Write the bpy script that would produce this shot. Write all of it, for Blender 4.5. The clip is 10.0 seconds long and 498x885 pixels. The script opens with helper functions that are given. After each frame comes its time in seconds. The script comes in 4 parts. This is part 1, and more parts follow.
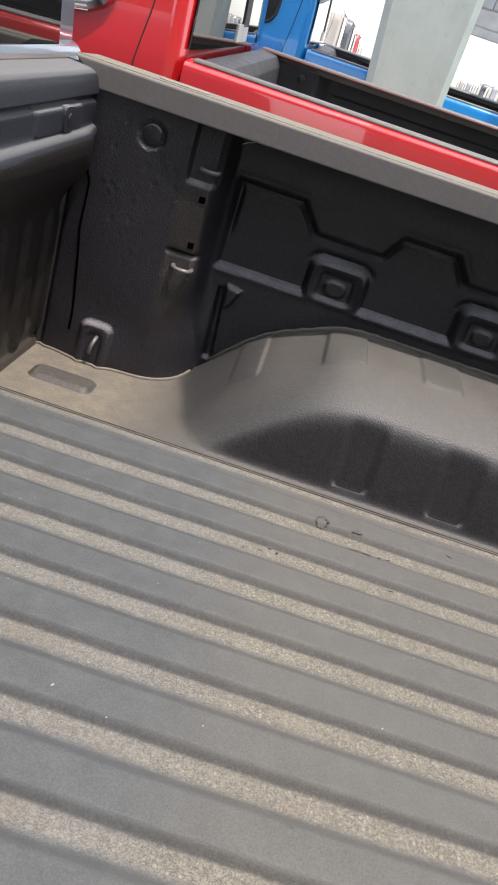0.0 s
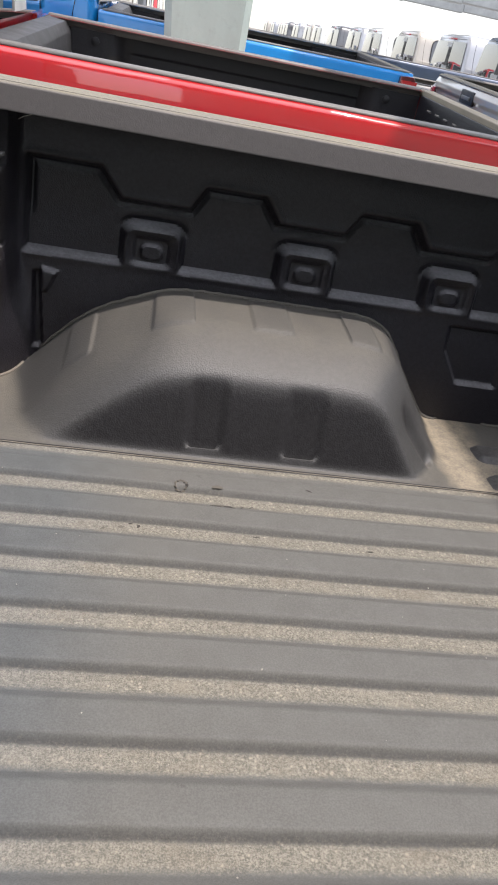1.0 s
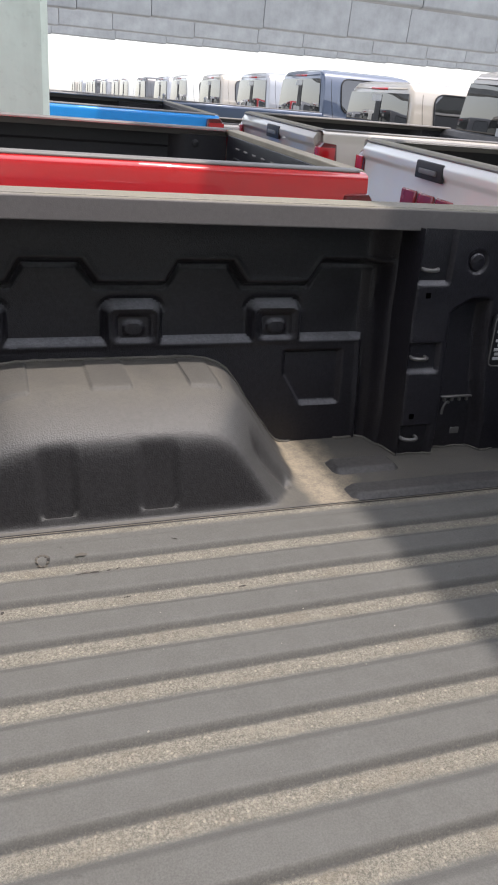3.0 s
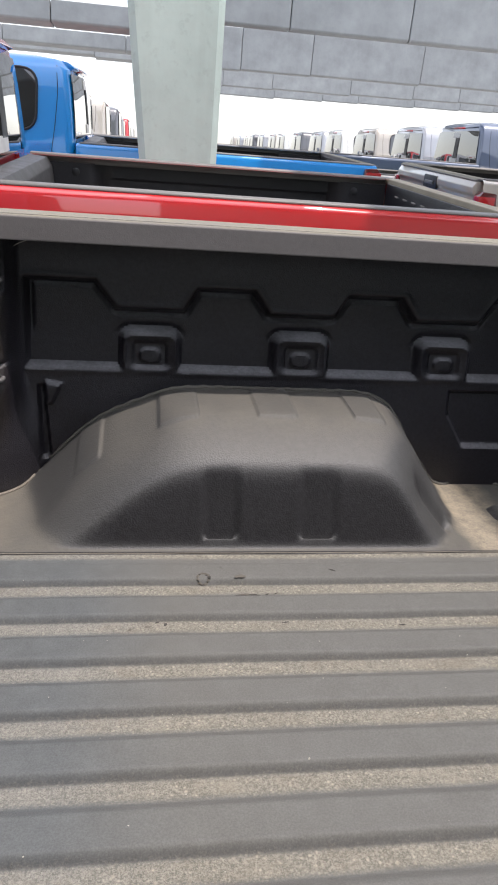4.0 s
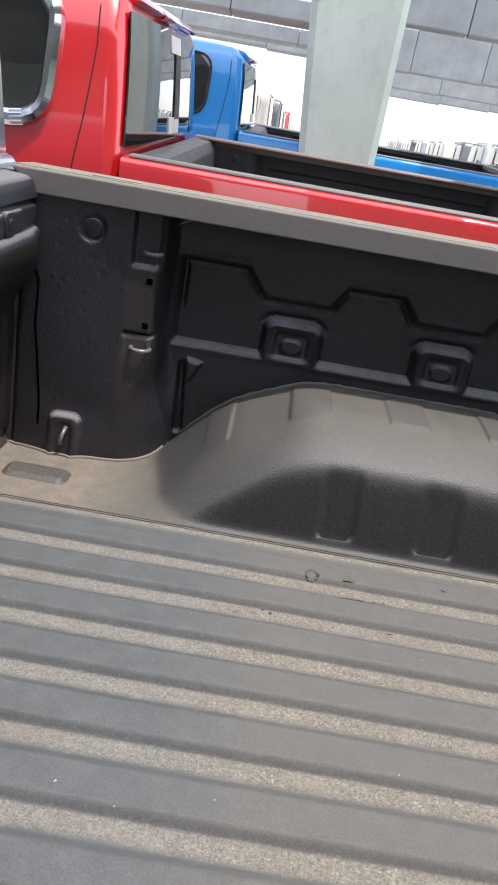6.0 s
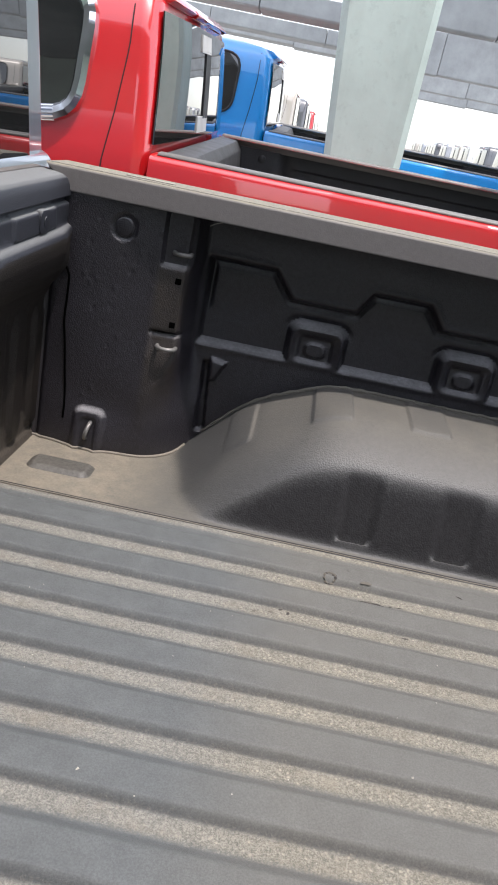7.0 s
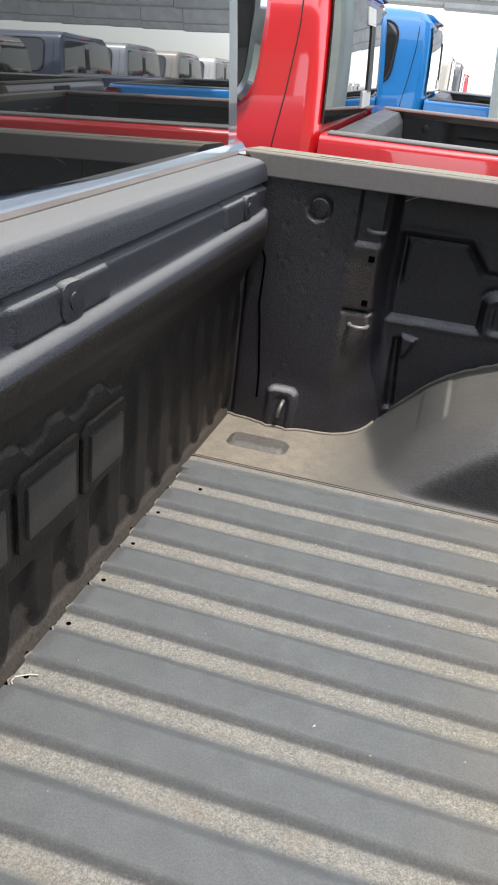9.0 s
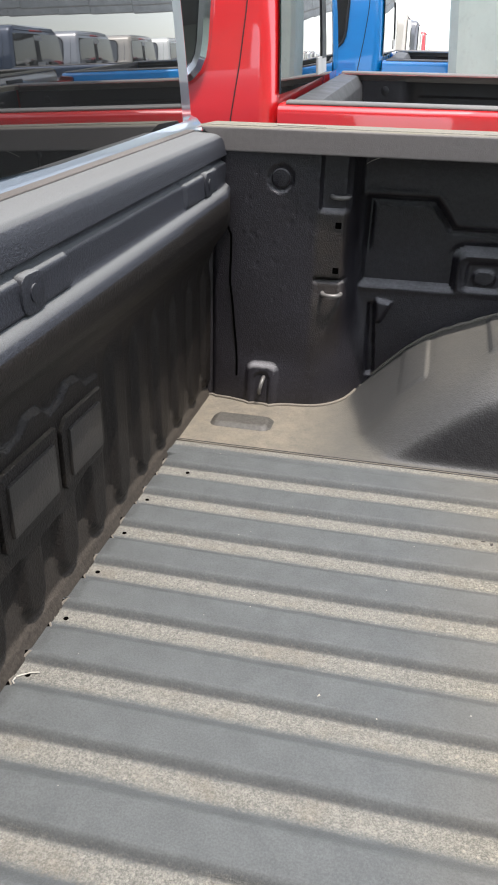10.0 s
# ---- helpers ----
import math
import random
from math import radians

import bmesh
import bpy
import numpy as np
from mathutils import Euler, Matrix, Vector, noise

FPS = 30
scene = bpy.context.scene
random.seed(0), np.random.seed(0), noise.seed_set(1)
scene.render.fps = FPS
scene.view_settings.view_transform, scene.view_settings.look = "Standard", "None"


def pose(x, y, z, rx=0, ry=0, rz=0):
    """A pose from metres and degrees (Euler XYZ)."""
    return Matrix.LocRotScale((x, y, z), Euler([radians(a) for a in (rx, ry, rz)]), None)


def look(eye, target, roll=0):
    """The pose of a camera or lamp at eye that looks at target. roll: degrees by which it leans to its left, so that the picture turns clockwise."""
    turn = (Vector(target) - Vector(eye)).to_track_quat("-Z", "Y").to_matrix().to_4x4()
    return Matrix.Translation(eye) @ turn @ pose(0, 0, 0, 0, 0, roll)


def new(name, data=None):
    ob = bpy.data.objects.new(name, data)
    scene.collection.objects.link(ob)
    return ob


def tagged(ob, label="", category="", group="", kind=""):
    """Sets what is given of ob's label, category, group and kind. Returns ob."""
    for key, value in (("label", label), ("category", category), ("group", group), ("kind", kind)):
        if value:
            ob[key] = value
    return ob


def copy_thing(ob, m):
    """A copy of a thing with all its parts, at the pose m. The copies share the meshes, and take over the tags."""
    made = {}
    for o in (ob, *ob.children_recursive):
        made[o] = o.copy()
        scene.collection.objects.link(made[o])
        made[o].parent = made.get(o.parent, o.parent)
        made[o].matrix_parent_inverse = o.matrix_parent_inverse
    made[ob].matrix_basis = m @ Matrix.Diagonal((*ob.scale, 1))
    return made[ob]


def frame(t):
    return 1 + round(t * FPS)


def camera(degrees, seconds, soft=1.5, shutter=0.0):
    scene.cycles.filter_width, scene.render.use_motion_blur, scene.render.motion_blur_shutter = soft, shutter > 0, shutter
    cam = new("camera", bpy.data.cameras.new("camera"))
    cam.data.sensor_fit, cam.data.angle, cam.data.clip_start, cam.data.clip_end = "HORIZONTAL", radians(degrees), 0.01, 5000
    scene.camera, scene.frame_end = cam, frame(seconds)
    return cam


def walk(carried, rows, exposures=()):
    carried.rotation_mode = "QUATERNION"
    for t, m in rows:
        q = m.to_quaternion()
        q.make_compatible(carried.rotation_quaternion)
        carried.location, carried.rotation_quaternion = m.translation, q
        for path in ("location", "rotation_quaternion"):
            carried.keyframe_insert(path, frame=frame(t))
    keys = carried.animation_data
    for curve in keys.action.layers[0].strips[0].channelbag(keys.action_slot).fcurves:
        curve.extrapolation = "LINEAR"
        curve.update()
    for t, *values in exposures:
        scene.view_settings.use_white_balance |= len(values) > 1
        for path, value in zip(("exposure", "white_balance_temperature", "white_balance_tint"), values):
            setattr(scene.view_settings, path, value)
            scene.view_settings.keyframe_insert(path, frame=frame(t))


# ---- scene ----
cam = camera(37.6, 10.0, soft=2.0)
PATH = [
    (0, (0.545, -0.614, 1.573), (0.566, 1.166, 0.661), 18.9),
    (0.5, (0.595, -0.603, 1.582), (0.844, 1.149, 0.649), 14.8),
    (1, (0.625, -0.612, 1.588), (0.955, 1.132, 0.666), 11.5),
    (1.5, (0.646, -0.619, 1.603), (1.05, 1.115, 0.694), 9.5),
    (2, (0.684, -0.628, 1.626), (1.262, 1.073, 0.746), 9.2),
    (2.2, (0.703, -0.629, 1.616), (1.35, 1.06, 0.762), 8.7),
    (3.3, (0.667, -0.625, 1.608), (1.255, 1.135, 0.859), 2.4),
    (3.5, (0.653, -0.621, 1.59), (1.183, 1.171, 0.876), 2.0),
    (4, (0.615, -0.624, 1.579), (0.909, 1.228, 0.883), 4.2),
    (4.5, (0.593, -0.626, 1.575), (0.734, 1.236, 0.859), 6.7),
    (5, (0.587, -0.627, 1.572), (0.667, 1.235, 0.848), 8.0),
    (5.5, (0.581, -0.627, 1.572), (0.61, 1.234, 0.839), 9.1),
    (7, (0.556, -0.643, 1.581), (0.525, 1.212, 0.834), 11.7),
    (7.5, (0.529, -0.688, 1.584), (0.428, 1.154, 0.812), 12.2),
    (8, (0.471, -0.707, 1.58), (0.215, 1.104, 0.771), 11.6),
    (8.5, (0.44, -0.701, 1.58), (0.093, 1.087, 0.752), 10.6),
    (9, (0.46, -0.69, 1.57), (0.055, 1.074, 0.717), 6.6),
    (9.5, (0.468, -0.686, 1.566), (0.066, 1.067, 0.691), 3.8),
    (10, (0.475, -0.682, 1.563), (0.099, 1.065, 0.665), 1.5),
]
walk(cam, [(t, look(eye, target, roll)) for t, eye, target, roll in PATH],
     exposures=((0, 1.38, 6600, 14), (4, 1.31, 6500, 14), (5.5, 1.40, 6410, 14), (7, 1.46, 6400, 13), (8, 1.49, 6410, 11), (9, 1.63, 6440, 10.5), (10, 1.68, 6440, 10.5)))

# ---- world, sun, exposure ----
SUN_EL, SUN_AZ = 73.8, 125.5        # azimuth from +y towards +x
world = bpy.data.worlds.new("sky")
scene.world = world
world.use_nodes = True
wn = world.node_tree
sky = wn.nodes.new("ShaderNodeTexSky")
sky.sky_type = "NISHITA"
sky.sun_disc = False
sky.sun_elevation = radians(SUN_EL)
sky.sun_rotation = radians(SUN_AZ)
sky.dust_density = 1.8
sky.air_density = 1.2
wn.nodes["Background"].inputs["Strength"].default_value = 0.15
haze = wn.nodes.new("ShaderNodeHueSaturation")      # a milky, hazy sky
haze.inputs["Saturation"].default_value = 0.4
wn.links.new(sky.outputs["Color"], haze.inputs["Color"])
wn.links.new(haze.outputs["Color"], wn.nodes["Background"].inputs["Color"])
sun = new("sun", bpy.data.lights.new("sun", "SUN"))
sun.data.energy = 1.75
sun.data.angle = radians(0.4)
sun.data.color = (1.0, 0.92, 0.85)
sd = Vector((math.cos(radians(SUN_EL)) * math.sin(radians(SUN_AZ)), math.cos(radians(SUN_EL)) * math.cos(radians(SUN_AZ)), math.sin(radians(SUN_EL))))
sun.matrix_world = look(sd * 60, (0, 0, 0))

# ---- materials ----


class Nodes:
    """Small helper round a material's node tree."""

    def __init__(self, name):
        self.mat = bpy.data.materials.new(name)
        self.mat.use_nodes = True
        self.t = self.mat.node_tree
        self.b = self.t.nodes["Principled BSDF"]
        self.co = self.t.nodes.new("ShaderNodeTexCoord").outputs["Object"]

    def n(self, kind, **inputs):
        node = self.t.nodes.new(kind)
        for key, value in inputs.items():
            sock = node.inputs[key.replace("_", " ")]
            if isinstance(value, bpy.types.NodeSocket):
                self.t.links.new(value, sock)
            else:
                sock.default_value = value
        return node

    def noise(self, scale, detail=3.0, rough=0.55, at=None):
        return self.n("ShaderNodeTexNoise", Vector=at or self.co, Scale=scale, Detail=detail, Roughness=rough).outputs["Fac"]

    def ramp(self, fac, a, b, lo=0.0, hi=1.0):
        r = self.n("ShaderNodeMapRange", Value=fac)
        for key, v in zip(("From Min", "From Max", "To Min", "To Max"), (a, b, lo, hi)):
            r.inputs[key].default_value = v
        return r.outputs["Result"]

    def mix(self, fac, a, b):
        m = self.t.nodes.new("ShaderNodeMix")
        m.data_type = "RGBA"
        for i, v in ((0, fac), (6, a), (7, b)):
            if isinstance(v, bpy.types.NodeSocket):
                self.t.links.new(v, m.inputs[i])
            else:
                m.inputs[i].default_value = v if i == 0 else (*v, 1)
        return m.outputs[2]

    def math(self, op, a, b=0.0):
        m = self.t.nodes.new("ShaderNodeMath")
        m.operation = op
        for i, v in enumerate((a, b)):
            if isinstance(v, bpy.types.NodeSocket):
                self.t.links.new(v, m.inputs[i])
            else:
                m.inputs[i].default_value = v
        return m.outputs[0]

    def xyz(self):
        s = self.n("ShaderNodeSeparateXYZ", Vector=self.co)
        return s.outputs

    def up(self):
        g = self.t.nodes.new("ShaderNodeNewGeometry")
        return self.n("ShaderNodeSeparateXYZ", Vector=g.outputs["Normal"]).outputs[2]

    def set(self, **inputs):
        for key, value in inputs.items():
            sock = self.b.inputs[key.replace("_", " ")]
            if isinstance(value, bpy.types.NodeSocket):
                self.t.links.new(value, sock)
            else:
                sock.default_value = (*value, 1) if isinstance(value, tuple) and len(value) == 3 else value
        return self

    def bump(self, height, strength, dist):
        b = self.n("ShaderNodeBump", Height=height, Strength=strength, Distance=dist)
        self.t.links.new(b.outputs["Normal"], self.b.inputs["Normal"])
        return self


def plain(name, col, rough=0.5, metal=0.0, grain=0.0, grain_scale=200.0, coat=0.0, vary=0.25):
    m = Nodes(name)
    f = m.ramp(m.noise(3.0, 5), 0.3, 0.7)
    m.set(Base_Color=m.mix(f, tuple(c * (1 - vary) for c in col), tuple(min(1, c * (1 + vary)) for c in col)), Metallic=metal)
    m.set(Roughness=m.ramp(m.noise(9.0, 4), 0.3, 0.7, max(0.02, rough - 0.08), min(1, rough + 0.08)), Coat_Weight=coat, Coat_Roughness=0.04)
    if grain:
        m.bump(m.noise(grain_scale, 3), grain, 0.004)
    return m.mat


DUST = (0.36, 0.31, 0.24)


def liner_material(name, col=(0.016, 0.016, 0.018), rough=0.42, dust=0.0, up_dust=0.8, grain=0.5, scale=190.0, stain=None, patch=(), dust_col=DUST, even=False, pimples=0.0, gloss=0.5, speck=(0.7, 1.5), up_from=0.35, fine_scale=120.0, foot=False, mottle=0.45, pads=(), lit_dust=0.0):
    """Sprayed black bed liner: pebbled, with dust on what faces up."""
    m = Nodes(name)
    peb = m.n("ShaderNodeTexVoronoi", Vector=m.co, Scale=scale).outputs["Distance"]
    big = m.noise(7.0, 5, 0.6)
    fine = m.noise(fine_scale, 4, 0.7)
    up = m.ramp(m.up(), 0.70 if even else up_from, 0.98 if even else 0.95)
    amount = m.math("MULTIPLY", m.math("MULTIPLY", up, up_dust), m.ramp(m.math("ADD", m.math("MULTIPLY", big, 0.6), m.math("MULTIPLY", fine, 0.4)), 0.38, 0.6, mottle, 1.0))
    if even:
        amount = m.math("MULTIPLY", up, m.ramp(fine, 0.3, 0.7, up_dust * 0.9, up_dust))
    amount = m.math("ADD", amount, m.math("MULTIPLY", m.ramp(big, 0.45, 0.75), dust))
    if stain:
        x, _, z = m.xyz()
        near = m.ramp(m.math("ABSOLUTE", m.math("SUBTRACT", x, stain[0])), stain[1] * 0.7, stain[1] * 1.1, 1.0, 0.0)
        high = m.math("MULTIPLY", m.ramp(z, 0.93, 1.08), m.ramp(z, 1.305, 1.318, 1.0, 0.0))
        rust = m.math("MULTIPLY", m.math("MULTIPLY", near, high), m.ramp(m.noise(30.0, 5, 0.7), 0.3, 0.7, 0.25, 0.75))
    if foot:
        z = m.xyz()[2]
        keep = m.math("MAXIMUM", m.ramp(z, 0.884, 0.897, 1.0, 0.0), m.ramp(z, 0.897, 0.940, 0.35, 1.0))
        amount = m.math("MULTIPLY", amount, keep)
        amount = m.math("MULTIPLY", amount, m.ramp(m.noise(26.0, 5, 0.7), 0.36, 0.64, 0.80, 1.10))
    if pads:
        # dust lies thinner on the raised pads along the back edge
        x, y, _ = m.xyz()
        on = None
        for x0, x1 in pads:
            one = m.ramp(m.math("ABSOLUTE", m.math("SUBTRACT", x, (x0 + x1) / 2)), (x1 - x0) / 2 - 0.003, (x1 - x0) / 2 + 0.003, 1.0, 0.0)
            on = m.math("MAXIMUM", on, one) if on else one
        back = m.math("MULTIPLY", on, m.ramp(m.math("ABSOLUTE", y), 0.800, 0.812))
        amount = m.math("MULTIPLY", amount, m.ramp(back, 0.0, 1.0, 1.06, 0.72))
    sand = None
    for px, pw, much in patch:
        x, y, z = m.xyz()
        near = m.ramp(m.math("ADD", m.math("ABSOLUTE", m.math("SUBTRACT", x, px)), m.math("MULTIPLY", m.math("SUBTRACT", big, 0.5), 0.12)), pw * 0.6, pw * 1.2, 1.0, 0.0)
        flat = m.ramp(m.math("ADD", z, m.math("MULTIPLY", big, 0.012)), 0.888, 0.897, 1.0, 0.0)
        here = (m.math("MULTIPLY", m.math("MULTIPLY", near, flat), m.ramp(m.math("ADD", m.math("MULTIPLY", m.noise(34.0, 5, 0.7), 0.55), m.math("MULTIPLY", m.noise(230.0, 3, 0.7), 0.45)), 0.38, 0.62, much * 0.35, much * 1.2)))
        sand = m.math("ADD", sand, here) if sand else here
    base = m.mix(m.ramp(fine, 0.35, 0.7), tuple(c * speck[0] for c in col), tuple(c * speck[1] for c in col))
    if lit_dust:
        # thin grey dust with the lit sheen of rounded parts put into it, thick brown dust only on what lies flat
        base = m.mix(m.math("MULTIPLY", m.ramp(m.up(), 0.28, 0.56), m.ramp(fine, 0.3, 0.7, lit_dust * 0.85, lit_dust * 1.1)), base, (0.095, 0.097, 0.094))
    coated = m.mix(amount, base, dust_col)
    if stain:
        coated = m.mix(rust, coated, (0.040, 0.032, 0.023))      # brown grime on the strip with the tie-downs
    if sand:
        coated = m.mix(sand, coated, (0.345, 0.293, 0.212))
    m.set(Base_Color=coated, Roughness=m.ramp(amount, 0.0, 0.6, rough, 0.9), Specular_IOR_Level=gloss)
    relief = m.math("ADD", m.math("MULTIPLY", peb, 0.6), m.noise(300.0, 2))
    if pimples:
        spots = m.n("ShaderNodeTexVoronoi", Vector=m.co, Scale=42.0).outputs["Distance"]
        relief = m.math("ADD", relief, m.ramp(spots, 0.06, 0.22, pimples, 0.0))
    m.bump(relief, grain, 0.003)
    return m.mat


PITCH, VALLEY = 0.1115, 0.062     # floor corrugation: pitch, middle of one valley


def rib_depth(y):
    """How deep the floor lies under the rib tops: flat valleys, a steep side and a gentler one."""
    d = (y - VALLEY + PITCH / 2) % PITCH - PITCH / 2
    return 0.0108 * (1 - sstep(0.016, 0.028, d) ** 0.8) * (1 - sstep(0.016, 0.040, -d))


def floor_material():
    """Rubber-coated corrugated floor: dusty, speckled valleys between grey ribs."""
    m = Nodes("bed_floor_coating")
    x, y, z = m.xyz()
    wob = m.math("MULTIPLY", m.math("SUBTRACT", m.noise(9.0, 4), 0.5), 0.010)
    ph = m.math("PINGPONG", m.math("ADD", m.math("ADD", y, wob), -VALLEY + PITCH * 20), PITCH / 2)
    rough_edge = m.math("ADD", ph, m.math("MULTIPLY", m.math("SUBTRACT", m.noise(260.0, 4, 0.75), 0.5), 0.022))
    valley = m.ramp(rough_edge, 0.010, 0.020, 1.0, 0.0)
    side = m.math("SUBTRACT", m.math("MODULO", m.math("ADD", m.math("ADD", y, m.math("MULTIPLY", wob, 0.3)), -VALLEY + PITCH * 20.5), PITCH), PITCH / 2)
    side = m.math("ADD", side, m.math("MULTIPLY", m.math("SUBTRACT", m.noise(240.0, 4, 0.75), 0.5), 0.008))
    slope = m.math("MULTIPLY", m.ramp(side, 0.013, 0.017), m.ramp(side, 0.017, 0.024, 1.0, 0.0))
    spk = m.noise(1300.0, 2, 0.6)
    fine = m.noise(480.0, 3, 0.7)
    mid = m.noise(26.0, 5, 0.6)
    grit = m.ramp(m.math("ADD", m.math("ADD", m.math("MULTIPLY", fine, 0.45), m.math("MULTIPLY", spk, 0.30)), m.math("MULTIPLY", m.noise(210.0, 3, 0.6), 0.25)), 0.44, 0.57)
    dusty = m.mix(grit, (0.124, 0.118, 0.098), (0.312, 0.294, 0.240))
    dusty = m.mix(m.ramp(mid, 0.5, 0.75, 0.0, 0.35), dusty, (0.33, 0.305, 0.24))
    flecks = m.ramp(m.n("ShaderNodeTexVoronoi", Vector=m.co, Scale=120.0).outputs["Distance"], 0.12, 0.32, 0.7, 0.0)
    dusty = m.mix(m.math("MULTIPLY", flecks, m.ramp(m.noise(45.0, 3), 0.45, 0.56)), dusty, (0.45, 0.408, 0.325))
    # cool and warm light either side of a soft edge, painted along x
    lit_dust = m.ramp(m.math("ADD", x, m.math("MULTIPLY", m.noise(4.0, 3), 0.10)), 0.56, 0.72)
    dusty = m.mix(m.math("MULTIPLY", m.math("SUBTRACT", 1.0, lit_dust), 0.5), dusty, m.mix(grit, (0.140, 0.143, 0.137), (0.280, 0.281, 0.262)))
    dusty = m.mix(m.ramp(m.noise(11.0, 5, 0.65), 0.52, 0.72, 0.0, 0.45), dusty, (0.185, 0.158, 0.120))      # browner stains
    # ribs: cool grey rubber towards the cab, warmer further back by the same painted light
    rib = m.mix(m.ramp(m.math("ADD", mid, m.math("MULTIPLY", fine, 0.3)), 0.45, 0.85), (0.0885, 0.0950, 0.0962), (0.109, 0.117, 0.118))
    rib = m.mix(m.math("MULTIPLY", lit_dust, 0.36), rib, (0.158, 0.144, 0.116))
    peppery = m.ramp(m.noise(420.0, 3, 0.7), 0.38, 0.62, 0.87, 1.13)
    rib = m.n("ShaderNodeVectorMath", Vector=rib).outputs[0].node
    rib.operation = "SCALE"
    m.t.links.new(peppery, rib.inputs["Scale"])
    rib = rib.outputs[0]
    # dark worn scuffs
    scuff = m.ramp(m.noise(38.0, 6, 0.7), 0.67, 0.73, 0.0, 0.55)
    col = m.mix(m.math("MULTIPLY", valley, 0.92), rib, dusty)
    col = m.mix(m.math("MULTIPLY", slope, 0.55), col, (0.030, 0.030, 0.031))      # near black along the steep sides of the ribs
    col = m.mix(scuff, col, (0.05, 0.046, 0.042))
    m.set(Base_Color=col, Roughness=m.ramp(valley, 0, 1, 0.6, 0.9), Specular_IOR_Level=0.28)
    worms = m.math("MULTIPLY", m.ramp(m.math("ABSOLUTE", m.math("SUBTRACT", m.noise(170.0, 2, 0.5), 0.5)), 0.0, 0.10, 1.0, 0.0), m.ramp(valley, 0, 1, 0.0, 1.1))      # crusty dust ridges
    m.bump(m.math("ADD", worms, m.math("ADD", m.math("MULTIPLY", fine, 0.6), m.math("MULTIPLY", spk, m.ramp(valley, 0, 1, 0.5, 1.0)))), 0.6, 0.002)
    return m.mat


def paint_material(name, col, flake=0.0, coat=1.85):
    m = Nodes(name)
    m.set(Base_Color=m.mix(m.ramp(m.noise(2.5, 4), 0.3, 0.7), tuple(c * 0.94 for c in col), col), Metallic=flake, Roughness=0.32, Coat_Weight=1.0, Coat_Roughness=0.03, Coat_IOR=coat)
    m.bump(m.noise(60.0, 2), 0.012, 0.002)
    return m.mat


def concrete_material(name, col=(0.52, 0.62, 0.565), streak=0.3, blotch=0.4):
    m = Nodes(name)
    a = m.noise(0.8, 6, 0.65)
    b = m.noise(14.0, 5, 0.7)
    s = m.n("ShaderNodeMapping", Vector=m.co)
    s.inputs["Scale"].default_value = (3.0, 3.0, 0.25)
    st = m.noise(1.5, 4, 0.6, at=s.outputs["Vector"])
    c = m.mix(m.ramp(a, 0.3, 0.7), tuple(v * 0.78 for v in col), tuple(v * 1.12 for v in col))
    c = m.mix(m.ramp(b, 0.55, 0.75, 0.0, blotch), c, tuple(v * 0.62 for v in col))
    c = m.mix(m.ramp(st, 0.5, 0.75, 0.0, streak), c, tuple(v * 0.6 for v in col))
    m.set(Base_Color=c, Roughness=0.85)
    m.bump(b, 0.12, 0.01)
    return m.mat


LINER = liner_material("sprayed_liner", col=(0.0172, 0.0158, 0.0200), rough=0.31, up_from=0.30, up_dust=0.9, dust_col=(0.32, 0.32, 0.335), grain=0.42, gloss=0.62, scale=430, stain=(0.300, 0.036), pimples=0.4)
LINER_BULK = liner_material("bulkhead_liner", col=(0.0115, 0.0095, 0.0082), dust=0.012, rough=0.5, up_dust=0.2, grain=0.40, gloss=0.3, scale=320, speck=(0.35, 2.2), fine_scale=260.0)
LINER_FOOT = liner_material("pale_foot_liner", col=(0.046, 0.040, 0.034), rough=0.6, up_dust=0.3, grain=0.28, gloss=0.2, scale=320, speck=(0.7, 1.4), fine_scale=200.0)
LINER_TOP = liner_material("bulkhead_top_liner", col=(0.020, 0.0215, 0.027), rough=0.45, up_dust=0.9, grain=0.32, scale=600, dust_col=(0.170, 0.177, 0.178), gloss=0.35, even=True, speck=(0.4, 2.1), fine_scale=420.0)
WH_PADS = ((0.480, 0.532), (0.652, 0.735), (0.858, 0.942), (1.066, 1.135))      # raised pads on the wheel houses
WHEELHOUSE = liner_material("dusty_wheelhouse_liner", col=(0.0175, 0.0172, 0.0185), up_dust=0.36, rough=0.5, grain=0.26, scale=320, pads=WH_PADS, patch=((1.385, 0.07, 0.75), (0.14, 0.20, 0.38)), up_from=0.72, foot=True, mottle=0.62, dust_col=(0.195, 0.178, 0.140), lit_dust=0.50)
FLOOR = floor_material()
CAP = liner_material("dusty_rail_plastic", col=(0.165, 0.155, 0.152), rough=0.5, up_dust=0.75, grain=0.12, scale=400, gloss=0.4, dust_col=(0.235, 0.220, 0.152), speck=(0.93, 1.07))
CAP_TOP = liner_material("dusty_rail_top", col=(0.16, 0.155, 0.14), dust_col=(0.31, 0.285, 0.215), up_dust=0.75, grain=0.1)
BLACK = plain("black_plastic", (0.018, 0.018, 0.02), 0.5, grain=0.15)
HOLE = plain("hole_dark", (0.0015, 0.0015, 0.0015), 1.0)
HOLE.node_tree.nodes["Principled BSDF"].inputs["Specular IOR Level"].default_value = 0.0
STEEL = plain("coated_steel_loop", (0.17, 0.166, 0.16), 0.42, metal=0.3)
CHROME = plain("chrome", (0.75, 0.76, 0.78), 0.1, metal=1.0, vary=0.05)
RUBBER = plain("tyre_rubber", (0.02, 0.02, 0.02), 0.8)
ALLOY = plain("alloy", (0.45, 0.45, 0.46), 0.3, metal=0.9)
